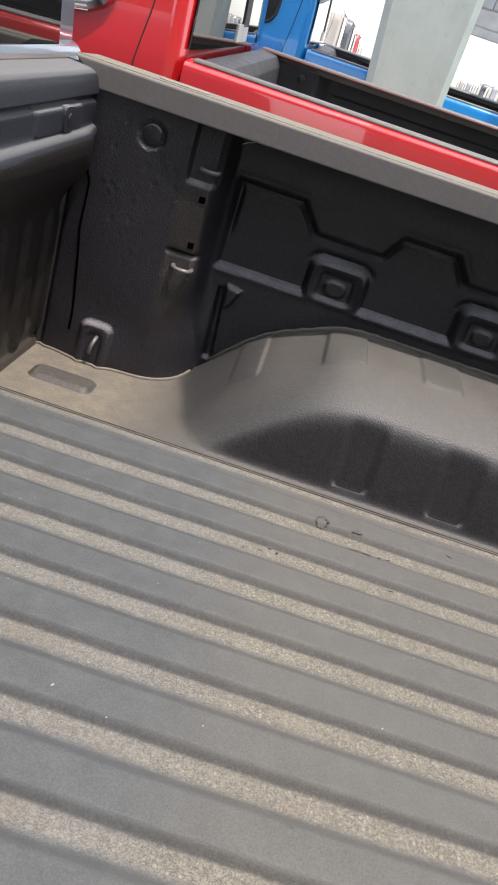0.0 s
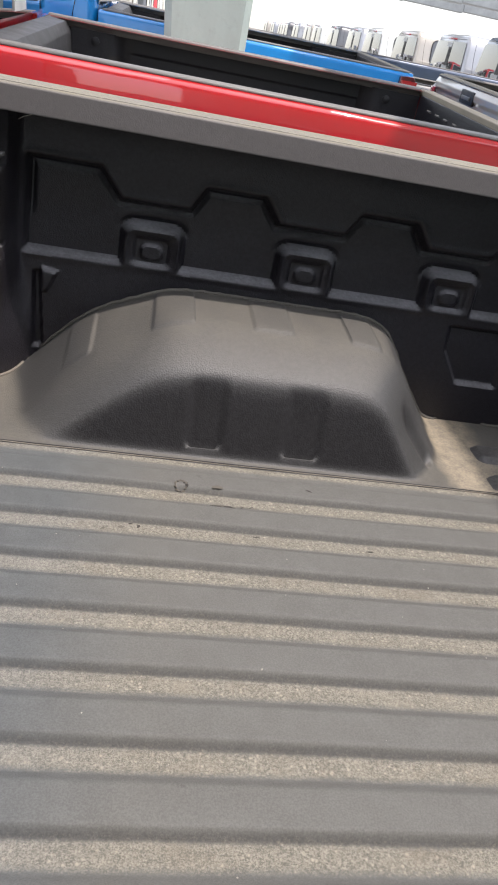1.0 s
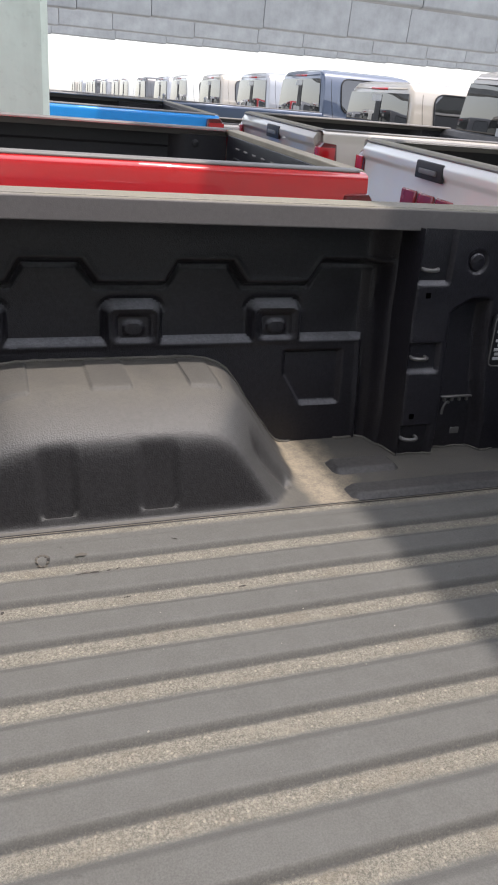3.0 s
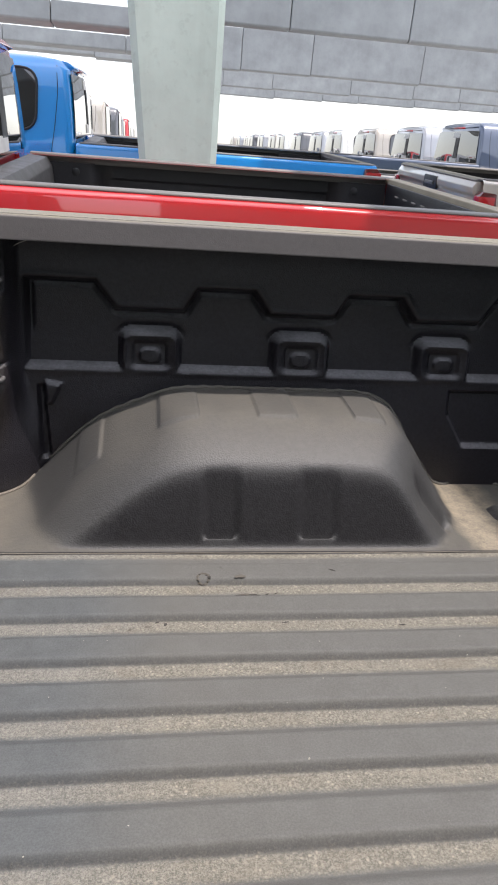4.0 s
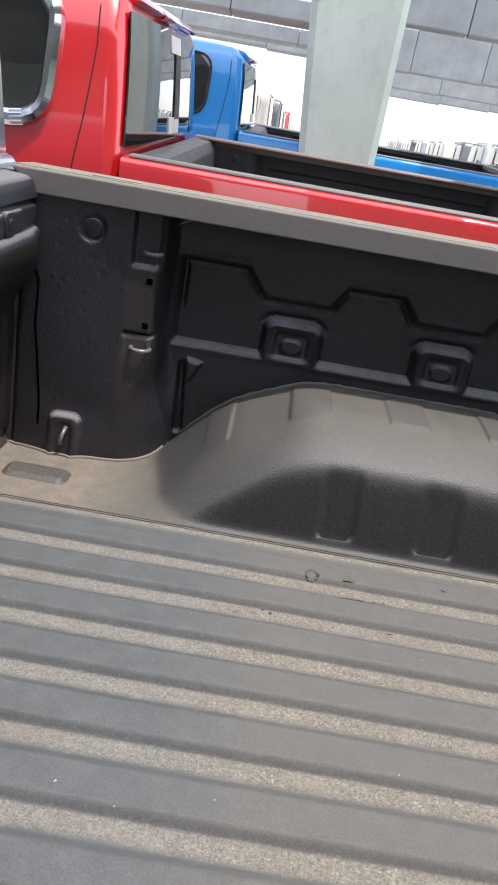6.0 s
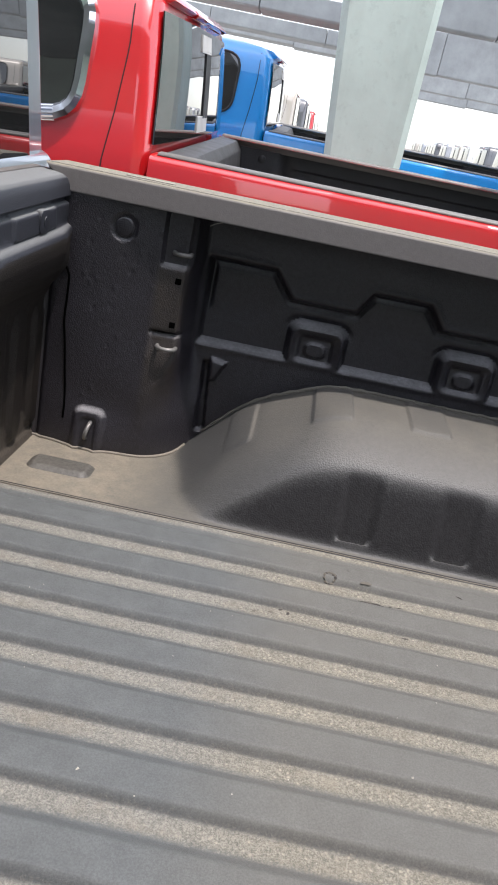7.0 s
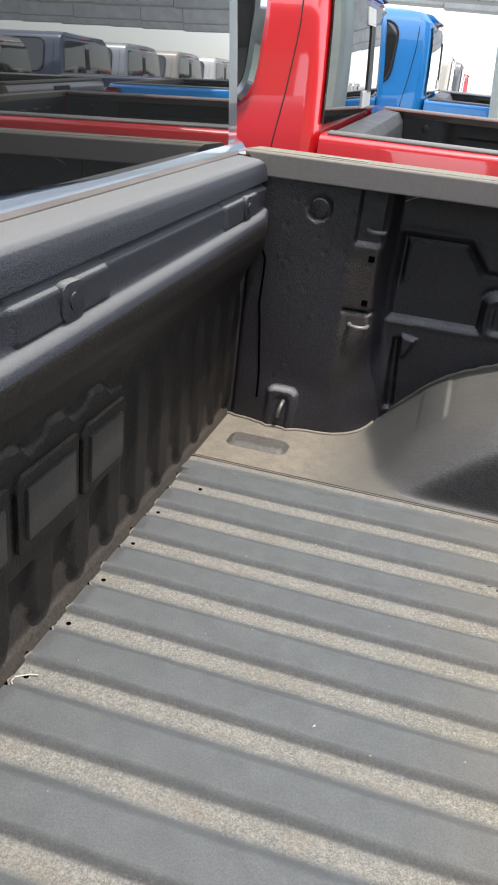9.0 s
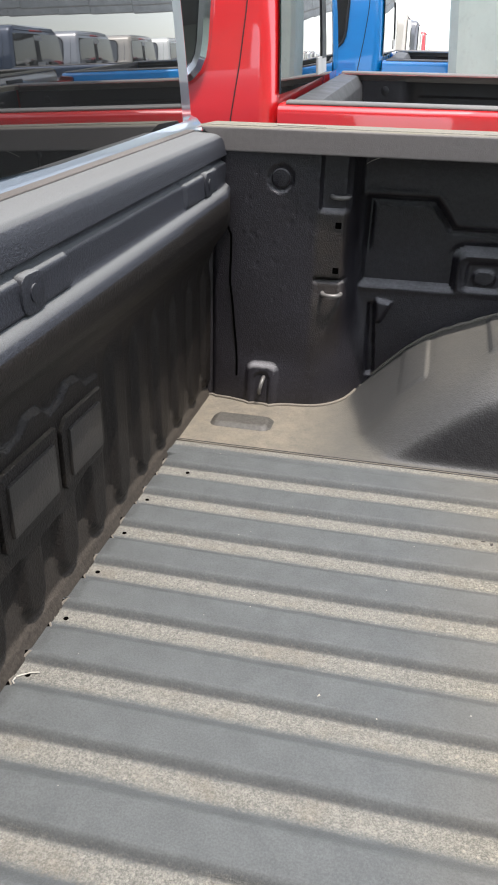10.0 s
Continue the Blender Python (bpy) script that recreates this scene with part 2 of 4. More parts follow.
EMBLEM = plain("raised_liner", (0.033, 0.030, 0.027), 0.45, grain=0.3, grain_scale=300)
PAD_TOP = plain("dark_grey_bed_plastic", (0.042, 0.042, 0.044), 0.5, grain=0.2, grain_scale=300, vary=0.15)
CAP_CLEAN = plain("grey_cap_plastic", (0.165, 0.157, 0.147), 0.5, grain=0.15, grain_scale=400, vary=0.1)
GATE_TOP = plain("dusty_tailgate_cap", (0.33, 0.29, 0.22), 0.75, grain=0.2, grain_scale=300, vary=0.15)
PALE_TAB = plain("pale_window_tab", (0.5, 0.5, 0.49), 0.4)
SEAM = plain("seam_dark", (0.012, 0.012, 0.012), 0.8)
SEALER = plain("dusty_sealer", (0.20, 0.18, 0.15), 0.9, grain=0.4, grain_scale=300)


def glass_material():
    m = Nodes("tinted_glass")
    m.set(Base_Color=(0.014, 0.0145, 0.0145), Roughness=0.015, IOR=1.52, Specular_IOR_Level=1.0, Coat_Weight=0.8, Coat_Roughness=0.01, Coat_IOR=1.6)
    return m.mat


GLASS = glass_material()
LAMP_DARK = plain("tail_lamp_dark", (0.105, 0.005, 0.007), 0.12, coat=1.0, vary=0.1)
LIGHT_RED = plain("tail_lamp_red", (0.46, 0.011, 0.014), 0.12, coat=1.0, vary=0.1)
BADGE_RED = plain("badge_red", (0.22, 0.018, 0.024), 0.25, coat=0.6)
ASPHALT = plain("yard_concrete", (0.30, 0.29, 0.27), 0.85, grain=0.5, grain_scale=90)
CONCRETE = concrete_material("weathered_concrete")
SOFFIT = concrete_material("precast_concrete", (0.305, 0.325, 0.335), 0.15, 0.14)
PAINTS = {
    "red": paint_material("red_paint", (0.57, 0.009, 0.012), 0.0, 1.75),
    "blue": paint_material("blue_paint", (0.002, 0.29, 0.78), 0.0, 1.5),
    "white": paint_material("white_paint", (0.82, 0.83, 0.78)),
    "beige": paint_material("pearl_paint", (0.47, 0.43, 0.365)),
    "silver": paint_material("silver_paint", (0.42, 0.43, 0.45), 0.4),
    "slate": paint_material("slate_blue_paint", (0.05, 0.075, 0.13), 0.3),
    "grey": paint_material("dark_grey_paint", (0.09, 0.09, 0.095), 0.3),
    "steel": paint_material("blue_grey_paint", (0.15, 0.18, 0.215), 0.2, 1.5),
}

# ---- mesh helpers ----


def part(name, bm, material, parent=None, label="", smooth=True):
    """Links a bmesh as one mesh object, under a thing or a part."""
    me = bpy.data.meshes.new(name)
    bm.to_mesh(me)
    bm.free()
    me.materials.append(material)
    if smooth:
        me.shade_smooth()
        try:
            me.set_sharp_from_angle(angle=radians(38))
        except AttributeError:
            pass
    ob = new(name, me)
    if parent:
        ob.parent = parent
    if label:
        ob["label"] = label
    return ob


def empty(name, m=None):
    ob = new(name)
    ob.empty_display_size = 0.2
    if m:
        ob.matrix_world = m
    return ob


def bm_grid(p):
    """A bmesh from an array of points, rows x columns x 3."""
    r, c = p.shape[:2]
    me = bpy.data.meshes.new("tmp")
    i = np.arange(r * c).reshape(r, c)
    f = np.stack([i[:-1, :-1], i[:-1, 1:], i[1:, 1:], i[1:, :-1]], -1).reshape(-1, 4)
    me.from_pydata(p.reshape(-1, 3).tolist(), [], f.tolist())
    bm = bmesh.new()
    bm.from_mesh(me)
    bpy.data.meshes.remove(me)
    return bm


def bm_box(x0, x1, y0, y1, z0, z1, bevel=0.0, seg=2, bm=None):
    own = bm or bmesh.new()
    t = bmesh.new()
    bmesh.ops.create_cube(t, size=1)
    bmesh.ops.scale(t, vec=(x1 - x0, y1 - y0, z1 - z0), verts=t.verts)
    bmesh.ops.translate(t, vec=((x0 + x1) / 2, (y0 + y1) / 2, (z0 + z1) / 2), verts=t.verts)
    if bevel:
        bmesh.ops.bevel(t, geom=t.edges[:], offset=bevel, segments=seg, affect="EDGES", profile=0.6)
    return join(own, t)


def join(a, b):
    me = bpy.data.meshes.new("tmp")
    b.to_mesh(me)
    b.free()
    a.from_mesh(me)
    bpy.data.meshes.remove(me)
    return a


def bm_prism(poly, axis, a, b, bevel=0.0, seg=2):
    """A polygon in the two other axes (in order), from a to b along the axis."""
    bm = bmesh.new()
    k = "xyz".index(axis)

    def at(u, v, w):
        q = [u, v]
        q.insert(k, w)
        return q
    lo = [bm.verts.new(at(u, v, a)) for u, v in poly]
    hi = [bm.verts.new(at(u, v, b)) for u, v in poly]
    n = len(poly)
    bm.faces.new(lo)
    bm.faces.new(hi[::-1])
    for i in range(n):
        bm.faces.new((lo[i], lo[(i + 1) % n], hi[(i + 1) % n], hi[i]))
    bmesh.ops.recalc_face_normals(bm, faces=bm.faces)
    if bevel:
        bmesh.ops.bevel(bm, geom=bm.edges[:], offset=bevel, segments=seg, affect="EDGES", profile=0.6)
    return bm


def bm_tube(points, r, sides=10, bm=None):
    """A tube along a path."""
    own = bm or bmesh.new()
    pts = [Vector(p) for p in points]
    rings = []
    for i, p in enumerate(pts):
        d = (pts[min(i + 1, len(pts) - 1)] - pts[max(i - 1, 0)]).normalized()
        u = d.orthogonal().normalized() if i == 0 else (u - d * u.dot(d)).normalized()
        v = d.cross(u)
        rings.append([own.verts.new(p + r * (math.cos(2 * math.pi * k / sides) * u + math.sin(2 * math.pi * k / sides) * v)) for k in range(sides)])
    for a, b in zip(rings, rings[1:]):
        for k in range(sides):
            own.faces.new((a[k], a[(k + 1) % sides], b[(k + 1) % sides], b[k]))
    own.faces.new(rings[0][::-1])
    own.faces.new(rings[-1])
    return own


def bm_lathe(profile, axis_y, cx, cz, n=28):
    """Turns (radius, y) round an axis along y."""
    bm = bmesh.new()
    rings = []
    for r, y in profile:
        rings.append([bm.verts.new((cx + r * math.cos(2 * math.pi * k / n), axis_y + y, cz + r * math.sin(2 * math.pi * k / n))) for k in range(n)])
    for a, b in zip(rings, rings[1:]):
        for k in range(n):
            bm.faces.new((a[k], a[(k + 1) % n], b[(k + 1) % n], b[k]))
    bm.faces.new(rings[0])
    bm.faces.new(rings[-1][::-1])
    bmesh.ops.recalc_face_normals(bm, faces=bm.faces)
    return bm


def sstep(a, b, v):
    t = np.clip((v - a) / (b - a), 0, 1)
    return t * t * (3 - 2 * t)


def sd_poly(px, pz, poly):
    """Signed distance to a polygon, negative inside."""
    d = np.full(px.shape, 1e9)
    s = np.ones(px.shape)
    n = len(poly)
    for i in range(n):
        ax, az = poly[i]
        bx, bz = poly[i - 1]
        ex, ez = bx - ax, bz - az
        wx, wz = px - ax, pz - az
        t = np.clip((wx * ex + wz * ez) / (ex * ex + ez * ez), 0, 1)
        d = np.minimum(d, (wx - ex * t) ** 2 + (wz - ez * t) ** 2)
        c1, c2, c3 = pz >= az, pz < bz, ex * wz > ez * wx
        s = np.where((c1 & c2 & c3) | (~c1 & ~c2 & ~c3), -s, s)
    return s * np.sqrt(d)


def sd_rect(px, pz, cx, cz, hx, hz, r=0.0):
    qx, qz = np.abs(px - cx) - hx + r, np.abs(pz - cz) - hz + r
    return np.minimum(np.maximum(qx, qz), 0) + np.hypot(np.maximum(qx, 0), np.maximum(qz, 0)) - r


def smin(k, *fs):
    return -k * np.log(sum(np.exp(-f / k) for f in fs))


def smax(k, a, b):
    return k * np.logaddexp(a / k, b / k)


# ---- ground ----
SLOPE, SLOPE_Y, FLATTER, FLAT_Y = 0.064, 2.4, 0.0265, 8.2


def lot(y):
    """Height of the yard: level under the first truck, then rising, less steeply further off."""
    return SLOPE * (min(max(y, SLOPE_Y), FLAT_Y) - SLOPE_Y) + FLATTER * (min(max(y, FLAT_Y), 100.0) - FLAT_Y)


ys = [-400, -60, -20, -6, 0, 2.3, 2.4, 2.6, 5, 7.5, 8.2, 9, 12, 20, 40, 70, 100, 101, 200, 900]
xs = [-900, -200, -60, -20, -6, 0, 6, 20, 60, 200, 900]
ground = part("ground", bm_grid(np.array([[(x, y, lot(y)) for x in xs] for y in ys], float)), ASPHALT)
tagged(ground, "pale worn concrete of a large parking yard", "ground", kind="structure")


# ---- trucks ----
BEDZ, RAILZ = 0.88, 1.47      # bed floor, top of the rail caps
TAIL, OWN_TAIL = 2.28, 2.03      # back of the tailgates


def side_skin(sign, x0, x1, zb, levels, arch, y_out, nx=60):
    """A body side as a curved sheet with a wheel arch and a returned lower edge."""
    cols = np.unique(np.concatenate([np.linspace(x0, x1, nx), arch[0] + arch[1] * np.cos(np.linspace(0, math.pi, 25))]))
    cols = cols[(cols >= x0) & (cols <= x1)]
    rows = []
    top = levels[-1][0]
    zz, yy = [a for a, _ in levels], [b for _, b in levels]
    for x in cols:
        d = arch[1] ** 2 - (x - arch[0]) ** 2
        low = max(zb, arch[2] + math.sqrt(d)) if d > 0 else zb
        line = [(x, sign * (np.interp(low, zz, yy) - 0.10) * 1.0, low)]
        for k in (0, 0.1, 0.2, 0.3, 0.4, 0.5, 0.6, 0.7, 0.78, 0.85, 0.90, 0.94, 0.965, 0.98, 0.99, 1.0):
            z = low + (top - low) * k
            flare = 0.02 * math.exp(-((math.hypot(x - arch[0], z - arch[2]) - arch[1]) / 0.05) ** 2) if z > arch[2] - 0.2 else 0
            line.append((x, sign * (np.interp(z, zz, yy) + flare), z))
        line.append((x, sign * (y_out - 0.10), top))
        rows.append(line)
    bm = bm_grid(np.array(rows, float))
    bmesh.ops.recalc_face_normals(bm, faces=bm.faces)
    return bm


def ring(xf, xb, hw, z, r=0.075, crown=0.025):
    """A rounded outline of the cab at one height, front to back."""
    pts = []
    for cx, cy, a0 in ((xb - r, hw - r, 0), (xf + r, hw - r, 90), (xf + r, -hw + r, 180), (xb - r, -hw + r, 270)):
        for k in range(7):
            a = radians(a0 + 15 * k)
            x, y = cx + r * math.cos(a), cy + r * math.sin(a)
            pts.append((x + (crown * (1 - (y / hw) ** 2) * (1 if x > (xf + xb) / 2 else -1)), y, z))
    return pts


def bm_loft(rings, cap=True):
    bm = bmesh.new()
    vs = [[bm.verts.new(p) for p in r] for r in rings]
    n = len(vs[0])
    for a, b in zip(vs, vs[1:]):
        for k in range(n):
            bm.faces.new((a[k], a[(k + 1) % n], b[(k + 1) % n], b[k]))
    if cap:
        bm.faces.new(vs[0][::-1])
        bm.faces.new(vs[-1])
    bmesh.ops.recalc_face_normals(bm, faces=bm.faces)
    return bm


TALL = 1.11
# cab outline: height, front x, back x, half width
CAB = [(0.50, -2.55, -0.10, 0.96), (0.62, -2.58, -0.085, 1.00), (1.00, -2.60, -0.08, 1.015), (1.30, -2.60, -0.08, 1.010), (1.42, -2.55, -0.08, 1.000), (1.46, -2.45, -0.082, 0.992),
       (1.64, -2.15, -0.092, 0.952), (1.82, -1.85, -0.107, 0.910), (1.94, -1.66, -0.125, 0.872), (2.00, -1.55, -0.19, 0.80), (2.03, -1.42, -0.40, 0.60)]


CAB = [(z if z < 1.47 else 1.46 + (z - 1.46) * TALL, a, b, h) for z, a, b, h in CAB]


def cab_at(z):
    a = np.array(CAB)
    return [float(np.interp(z, a[:, 0], a[:, k])) for k in (1, 2, 3)]


def rear_glass(z0, z1, y0, y1, off, n=6, crown=0.025, lean=1.0):
    """A pane that follows the back of the cab."""
    pts = []
    for z in np.linspace(z0, z1, 8):
        _, xb, hw = cab_at(z)
        xb = -0.082 + (xb + 0.082) * lean
        row = []
        for u in np.linspace(0, 1, n * 2):
            y = (y0 + (y1 - y0) * u) * hw / 0.992
            row.append((xb + crown * (1 - (y / hw) ** 2) + off, y, z))
        pts.append(row)
    return np.array(pts, float)


def slab(p, d):
    """A sheet of points with thickness d (a vector)."""
    bm = bm_grid(p)
    r = bmesh.ops.extrude_face_region(bm, geom=bm.faces[:])
    bmesh.ops.translate(bm, vec=d, verts=[v for v in r["geom"] if isinstance(v, bmesh.types.BMVert)])
    bmesh.ops.recalc_face_normals(bm, faces=bm.faces)
    return bm


def rounded(corners, r, n=5):
    """A polygon with its corners rounded."""
    out = []
    m = len(corners)
    for i in range(m):
        p, a, b = (Vector((*corners[k % m], 0)) for k in (i, i - 1, i + 1))
        u, v = (a - p).normalized(), (b - p).normalized()
        for k in range(n + 1):
            q = k / n
            w = p + u * r * (1 - q) ** 2 + v * r * q ** 2
            out.append((w.x, w.y))
    return out


def side_pane(rim, s):
    """A pane within a rim, with some thickness."""
    bm = bmesh.new()
    f = bm.faces.new([bm.verts.new(p) for p in rim])
    r = bmesh.ops.extrude_face_region(bm, geom=[f])
    bmesh.ops.translate(bm, vec=(0, -s * 0.006, 0), verts=[v for v in r["geom"] if isinstance(v, bmesh.types.BMVert)])
    bmesh.ops.recalc_face_normals(bm, faces=bm.faces)
    bmesh.ops.triangulate(bm, faces=[f for f in bm.faces if len(f.verts) > 4])
    return bm


def wheel(parent, x, sign):
    w = empty("wheel")
    w.parent = parent
    w.location = (x, sign * 0.86, 0.41)
    tyre = bm_lathe([(0.24, -0.12), (0.30, -0.135), (0.385, -0.13), (0.41, -0.10), (0.41, 0.10), (0.385, 0.13), (0.30, 0.135), (0.24, 0.12)], 0, 0, 0)
    part("tyre", tyre, RUBBER, w)
    rim = bm_lathe([(0.235, 0.10), (0.22, 0.09), (0.20, 0.05), (0.07, 0.07), (0.05, 0.09), (0.01, 0.09), (0.01, -0.09), (0.235, -0.09)], 0, 0, 0, 20)
    for k in range(6):
        a = 2 * math.pi * k / 6
        b = bm_box(0.05, 0.225, 0.06, 0.085, -0.03, 0.03, 0.006)
        bmesh.ops.rotate(b, cent=(0, 0, 0), matrix=Matrix.Rotation(a, 3, "Y"), verts=b.verts)
        rim = join(rim, b)
    if sign < 0:
        bmesh.ops.scale(rim, vec=(1, -1, 1), verts=rim.verts)
        bmesh.ops.reverse_faces(rim, faces=rim.faces)
    part("rim", rim, ALLOY, w)


def truck(colour, m, label, group, interior=True, cab_x=0.0, cab_w=1.0, tail=TAIL, cab_z=0.0, lamp_z=0.0):
    """A crew-cab pickup, tail towards +x, origin on the ground at the front of its bed."""
    paint = PAINTS[colour]
    t = empty("pickup_truck", m)
    tagged(t, label, "pickup truck", group)
    lean = 0.55 if not interior else 0.45 if cab_w < 1 else 1.0
    sides = []      # glass and trim on the cab's flanks
    bed_levels = [(0.50, 0.97), (0.62, 0.99), (0.85, 1.025), (1.05, 1.034), (1.22, 1.029), (1.32, 1.020), (1.40, 1.011), (1.44, 1.004), (1.453, 0.995), (1.458, 0.975)]
    if not interior:
        bed_levels = [(z, y + 0.04) for z, y in bed_levels]
    for s in (1, -1):
        part("bedside", side_skin(s, -0.112 if interior else -0.06, tail - 0.02, 0.52, bed_levels, (0.95, 0.50, 0.42), 0.95 if interior else 0.99), paint, t)
        # rail cap with a flat top and a rounded inner edge
        prof = [(s * 0.905, 1.420), (s * 0.905, 1.462), (s * 0.913, RAILZ), (s * 0.972, RAILZ), (s * 0.980, 1.465), (s * 0.980, 1.4565), (s * 0.95, 1.452), (s * 0.93, 1.42)]
        if interior:
            part("rail_cap", bm_prism(prof, "x", -0.085, tail - 0.05, 0.003, 1), CAP_CLEAN, t)
        lamp = part("taillight", bm_prism([(tail + a, z + lamp_z) for a, z in ((-0.17, 1.02), (-0.015, 0.98), (0.012, 1.10), (0.006, 1.345), (-0.02, 1.38), (-0.13, 1.37))], "y",
                                         s * 0.930, s * 1.041, 0.012, 2), LAMP_DARK, t, "dark red glossy tail lamp")
        for z0, z1, lens in ((1.245, 1.345, LIGHT_RED), (1.150, 1.225, PALE_TAB), (1.030, 1.130, LIGHT_RED)):
            deep, out = (0.120, 1.0465) if lens is LIGHT_RED else (0.03, 1.028)
            part("lens", bm_box(tail - deep, tail + 0.017, min(s * 0.945, s * out), max(s * 0.945, s * out), z0 + lamp_z, z1 + lamp_z, 0.008, 2), lens, lamp)
        part("lamp_bezel", bm_box(tail - 0.02, tail + 0.019, min(s * 0.93, s * 1.005), max(s * 0.93, s * 1.005), 1.02, 1.13, 0.008), BLACK, t)
        part("fender", side_skin(s, -3.75, -2.57, 0.52, [(0.50, 0.94), (0.65, 0.98), (0.95, 1.01), (1.15, 1.0), (1.26, 0.95), (1.30, 0.88)], (-3.02, 0.50, 0.42), 0.88, 40), paint, t)
        for x in (0.95, -3.02):
            wheel(t, x, s)
        # side windows with a bright surround, and the door seams
        for name, corners in (("rear_side_window", ((-0.425, 1.535), (-0.410, 1.985), (-1.30, 1.985), (-1.30, 1.50))),
                              ("front_side_window", ((-1.37, 1.485), (-1.37, 1.985), (-1.70, 1.965), (-2.12, 1.485)))):
            rim = [(x, s * (cab_at(z)[2] + 0.010), z) for x, z in rounded(corners, 0.13)]
            g = part(name, side_pane(rim, s), GLASS, t)
            sides.append(g)
            part("window_trim", bm_tube(rim + rim[:2], 0.032 if colour == "red" else 0.010, 8), CHROME if colour == "red" else BLACK, g, "bright window trim" if colour == "red" else "black window trim")
        for line in (((-0.31, 0.6), (-0.305, 1.39), (-0.276, 1.59), (-0.254, 1.82), (-0.262, 2.02)), ((-1.335, 0.6), (-1.335, 2.02))):
            pts = [(float(np.interp(z, [q for _, q in line], [p for p, _ in line])), s * (cab_at(z)[2] + 0.001), float(z)) for z in np.linspace(0.6, 2.02, 24)]
            sides.append(part("door_seam", bm_tube(pts, 0.0028, 6), SEAM, t))
    # cab
    shell = []
    shell.append(part("cab", bm_loft([ring(a, b, h, z, 0.075 if interior else 0.03, 0.025 if interior else 0.006) for z, a, b, h in [(z, a, -0.082 + (b + 0.082) * lean, h) for z, a, b, h in CAB]]), paint, t))
    w = part("rear_window", slab(rear_glass(1.49 if interior else 1.445, 1.965, -0.955 if interior else -0.872, 0.955 if interior else 0.872, 0.004, 6, 0.025 if interior else 0.006, lean), (0.006, 0, 0)), GLASS, t, "dark tinted rear window")
    shell.append(w)
    if interior:
        part("slider_frame", slab(rear_glass(1.575, 1.88, 0.03, 0.19, 0.010, 2, 0.025, lean), (0.006, 0, 0)), BLACK, w)
        for z0, z1 in ((1.51, 1.585), (1.87, 1.945)):
            part("slider_tab", slab(rear_glass(z0, z1, -0.11, 0.19, 0.010, 2, 0.025, lean), (0.006, 0, 0)), PALE_TAB, w, "pale rectangular tab on the glass")
    shell.append(part("brake_light", bm_prism([(-0.20, 1.998), (-0.10, 1.993), (-0.085, 2.008), (-0.10, 2.025), (-0.20, 2.038)], "y", -0.24, 0.24, 0.005, 2), LIGHT_RED, t, "red high brake lamp at the roof edge"))
    shell.append(part("roof_spoiler", bm_prism([(-0.26, 2.02), (-0.115, 1.998), (-0.09, 2.012), (-0.14, 2.05), (-0.26, 2.07)], "y", -0.76, 0.76, 0.006, 2), paint, t))
    shell.append(part("windshield", slab(np.array([[(cab_at(z)[0] - 0.03 - 0.006, y * cab_at(z)[2] / 0.965, z) for y in np.linspace(-0.80, 0.80, 8)] for z in np.linspace(1.50, 1.97, 6)], float), (-0.006, 0, 0.004)), GLASS, t))
    for ob in shell + (sides if cab_w < 1 else []):
        ob.matrix_local = Matrix.Translation((cab_x, 0, cab_z)) @ Matrix.Diagonal((1, cab_w, 1, 1))
    part("hood", bm_prism([(-3.80, 1.02), (-3.84, 1.12), (-3.78, 1.22), (-3.50, 1.29), (-2.50, 1.37), (-2.45, 0.9), (-3.6, 0.8)], "y", -0.90, 0.90, 0.04, 3), paint, t)
    part("grille", bm_box(-3.88, -3.80, -0.80, 0.80, 0.72, 1.12, 0.02), BLACK, t)
    part("front_bumper", bm_box(-3.95, -3.75, -0.98, 0.98, 0.45, 0.70, 0.05, 3), CHROME, t)
    part("chassis", bm_box(-3.6, 2.1, -0.45, 0.45, 0.40, 0.60, 0.02), BLACK, t)
    # tail
    gate = part("tailgate", bm_prism([(tail - 0.09, 0.80), (tail + 0.0, 0.78), (tail + 0.010, 1.0), (tail - 0.006, 1.20), (tail - 0.002, 1.325), (tail + 0.022, 1.355), (tail + 0.028, 1.40), (tail - 0.0, 1.445), (tail - 0.09, 1.44)],
                                     "y", -0.925, 0.925, 0.01, 2), paint, t)
    part("tailgate_cap", bm_prism([(tail - 0.10, 1.435), (tail - 0.0, 1.44), (tail + 0.012, 1.452), (tail - 0.01, 1.466), (tail - 0.10, 1.466)], "y", -0.92, 0.92, 0.004, 1), GATE_TOP if colour == "red" else CAP, gate, "tan dusty top of the tailgate" if colour == "red" else "")
    part("tailgate_handle", bm_box(tail + 0.005, tail + 0.034, -0.155, 0.155, 1.312, 1.418, 0.012, 2), BLACK, gate, "black recessed tailgate handle")
    part("handle_grip", bm_box(tail + 0.03, tail + 0.045, -0.10, 0.10, 1.345, 1.375, 0.006), STEEL, gate)
    for y in (-0.21, 0.0, 0.21):
        part("badge_block", bm_prism([(y - 0.088, 1.105), (y + 0.088, 1.105), (y + 0.088, 1.230), (y - 0.088, 1.230)], "x", tail + 0.0, tail + 0.026, 0.008, 1), BADGE_RED, gate, "plain red raised badge shape")
    part("rear_bumper", bm_box(tail - 0.10, tail + 0.13, -0.99, 0.99, 0.55, 0.77, 0.04, 3), CHROME, t)
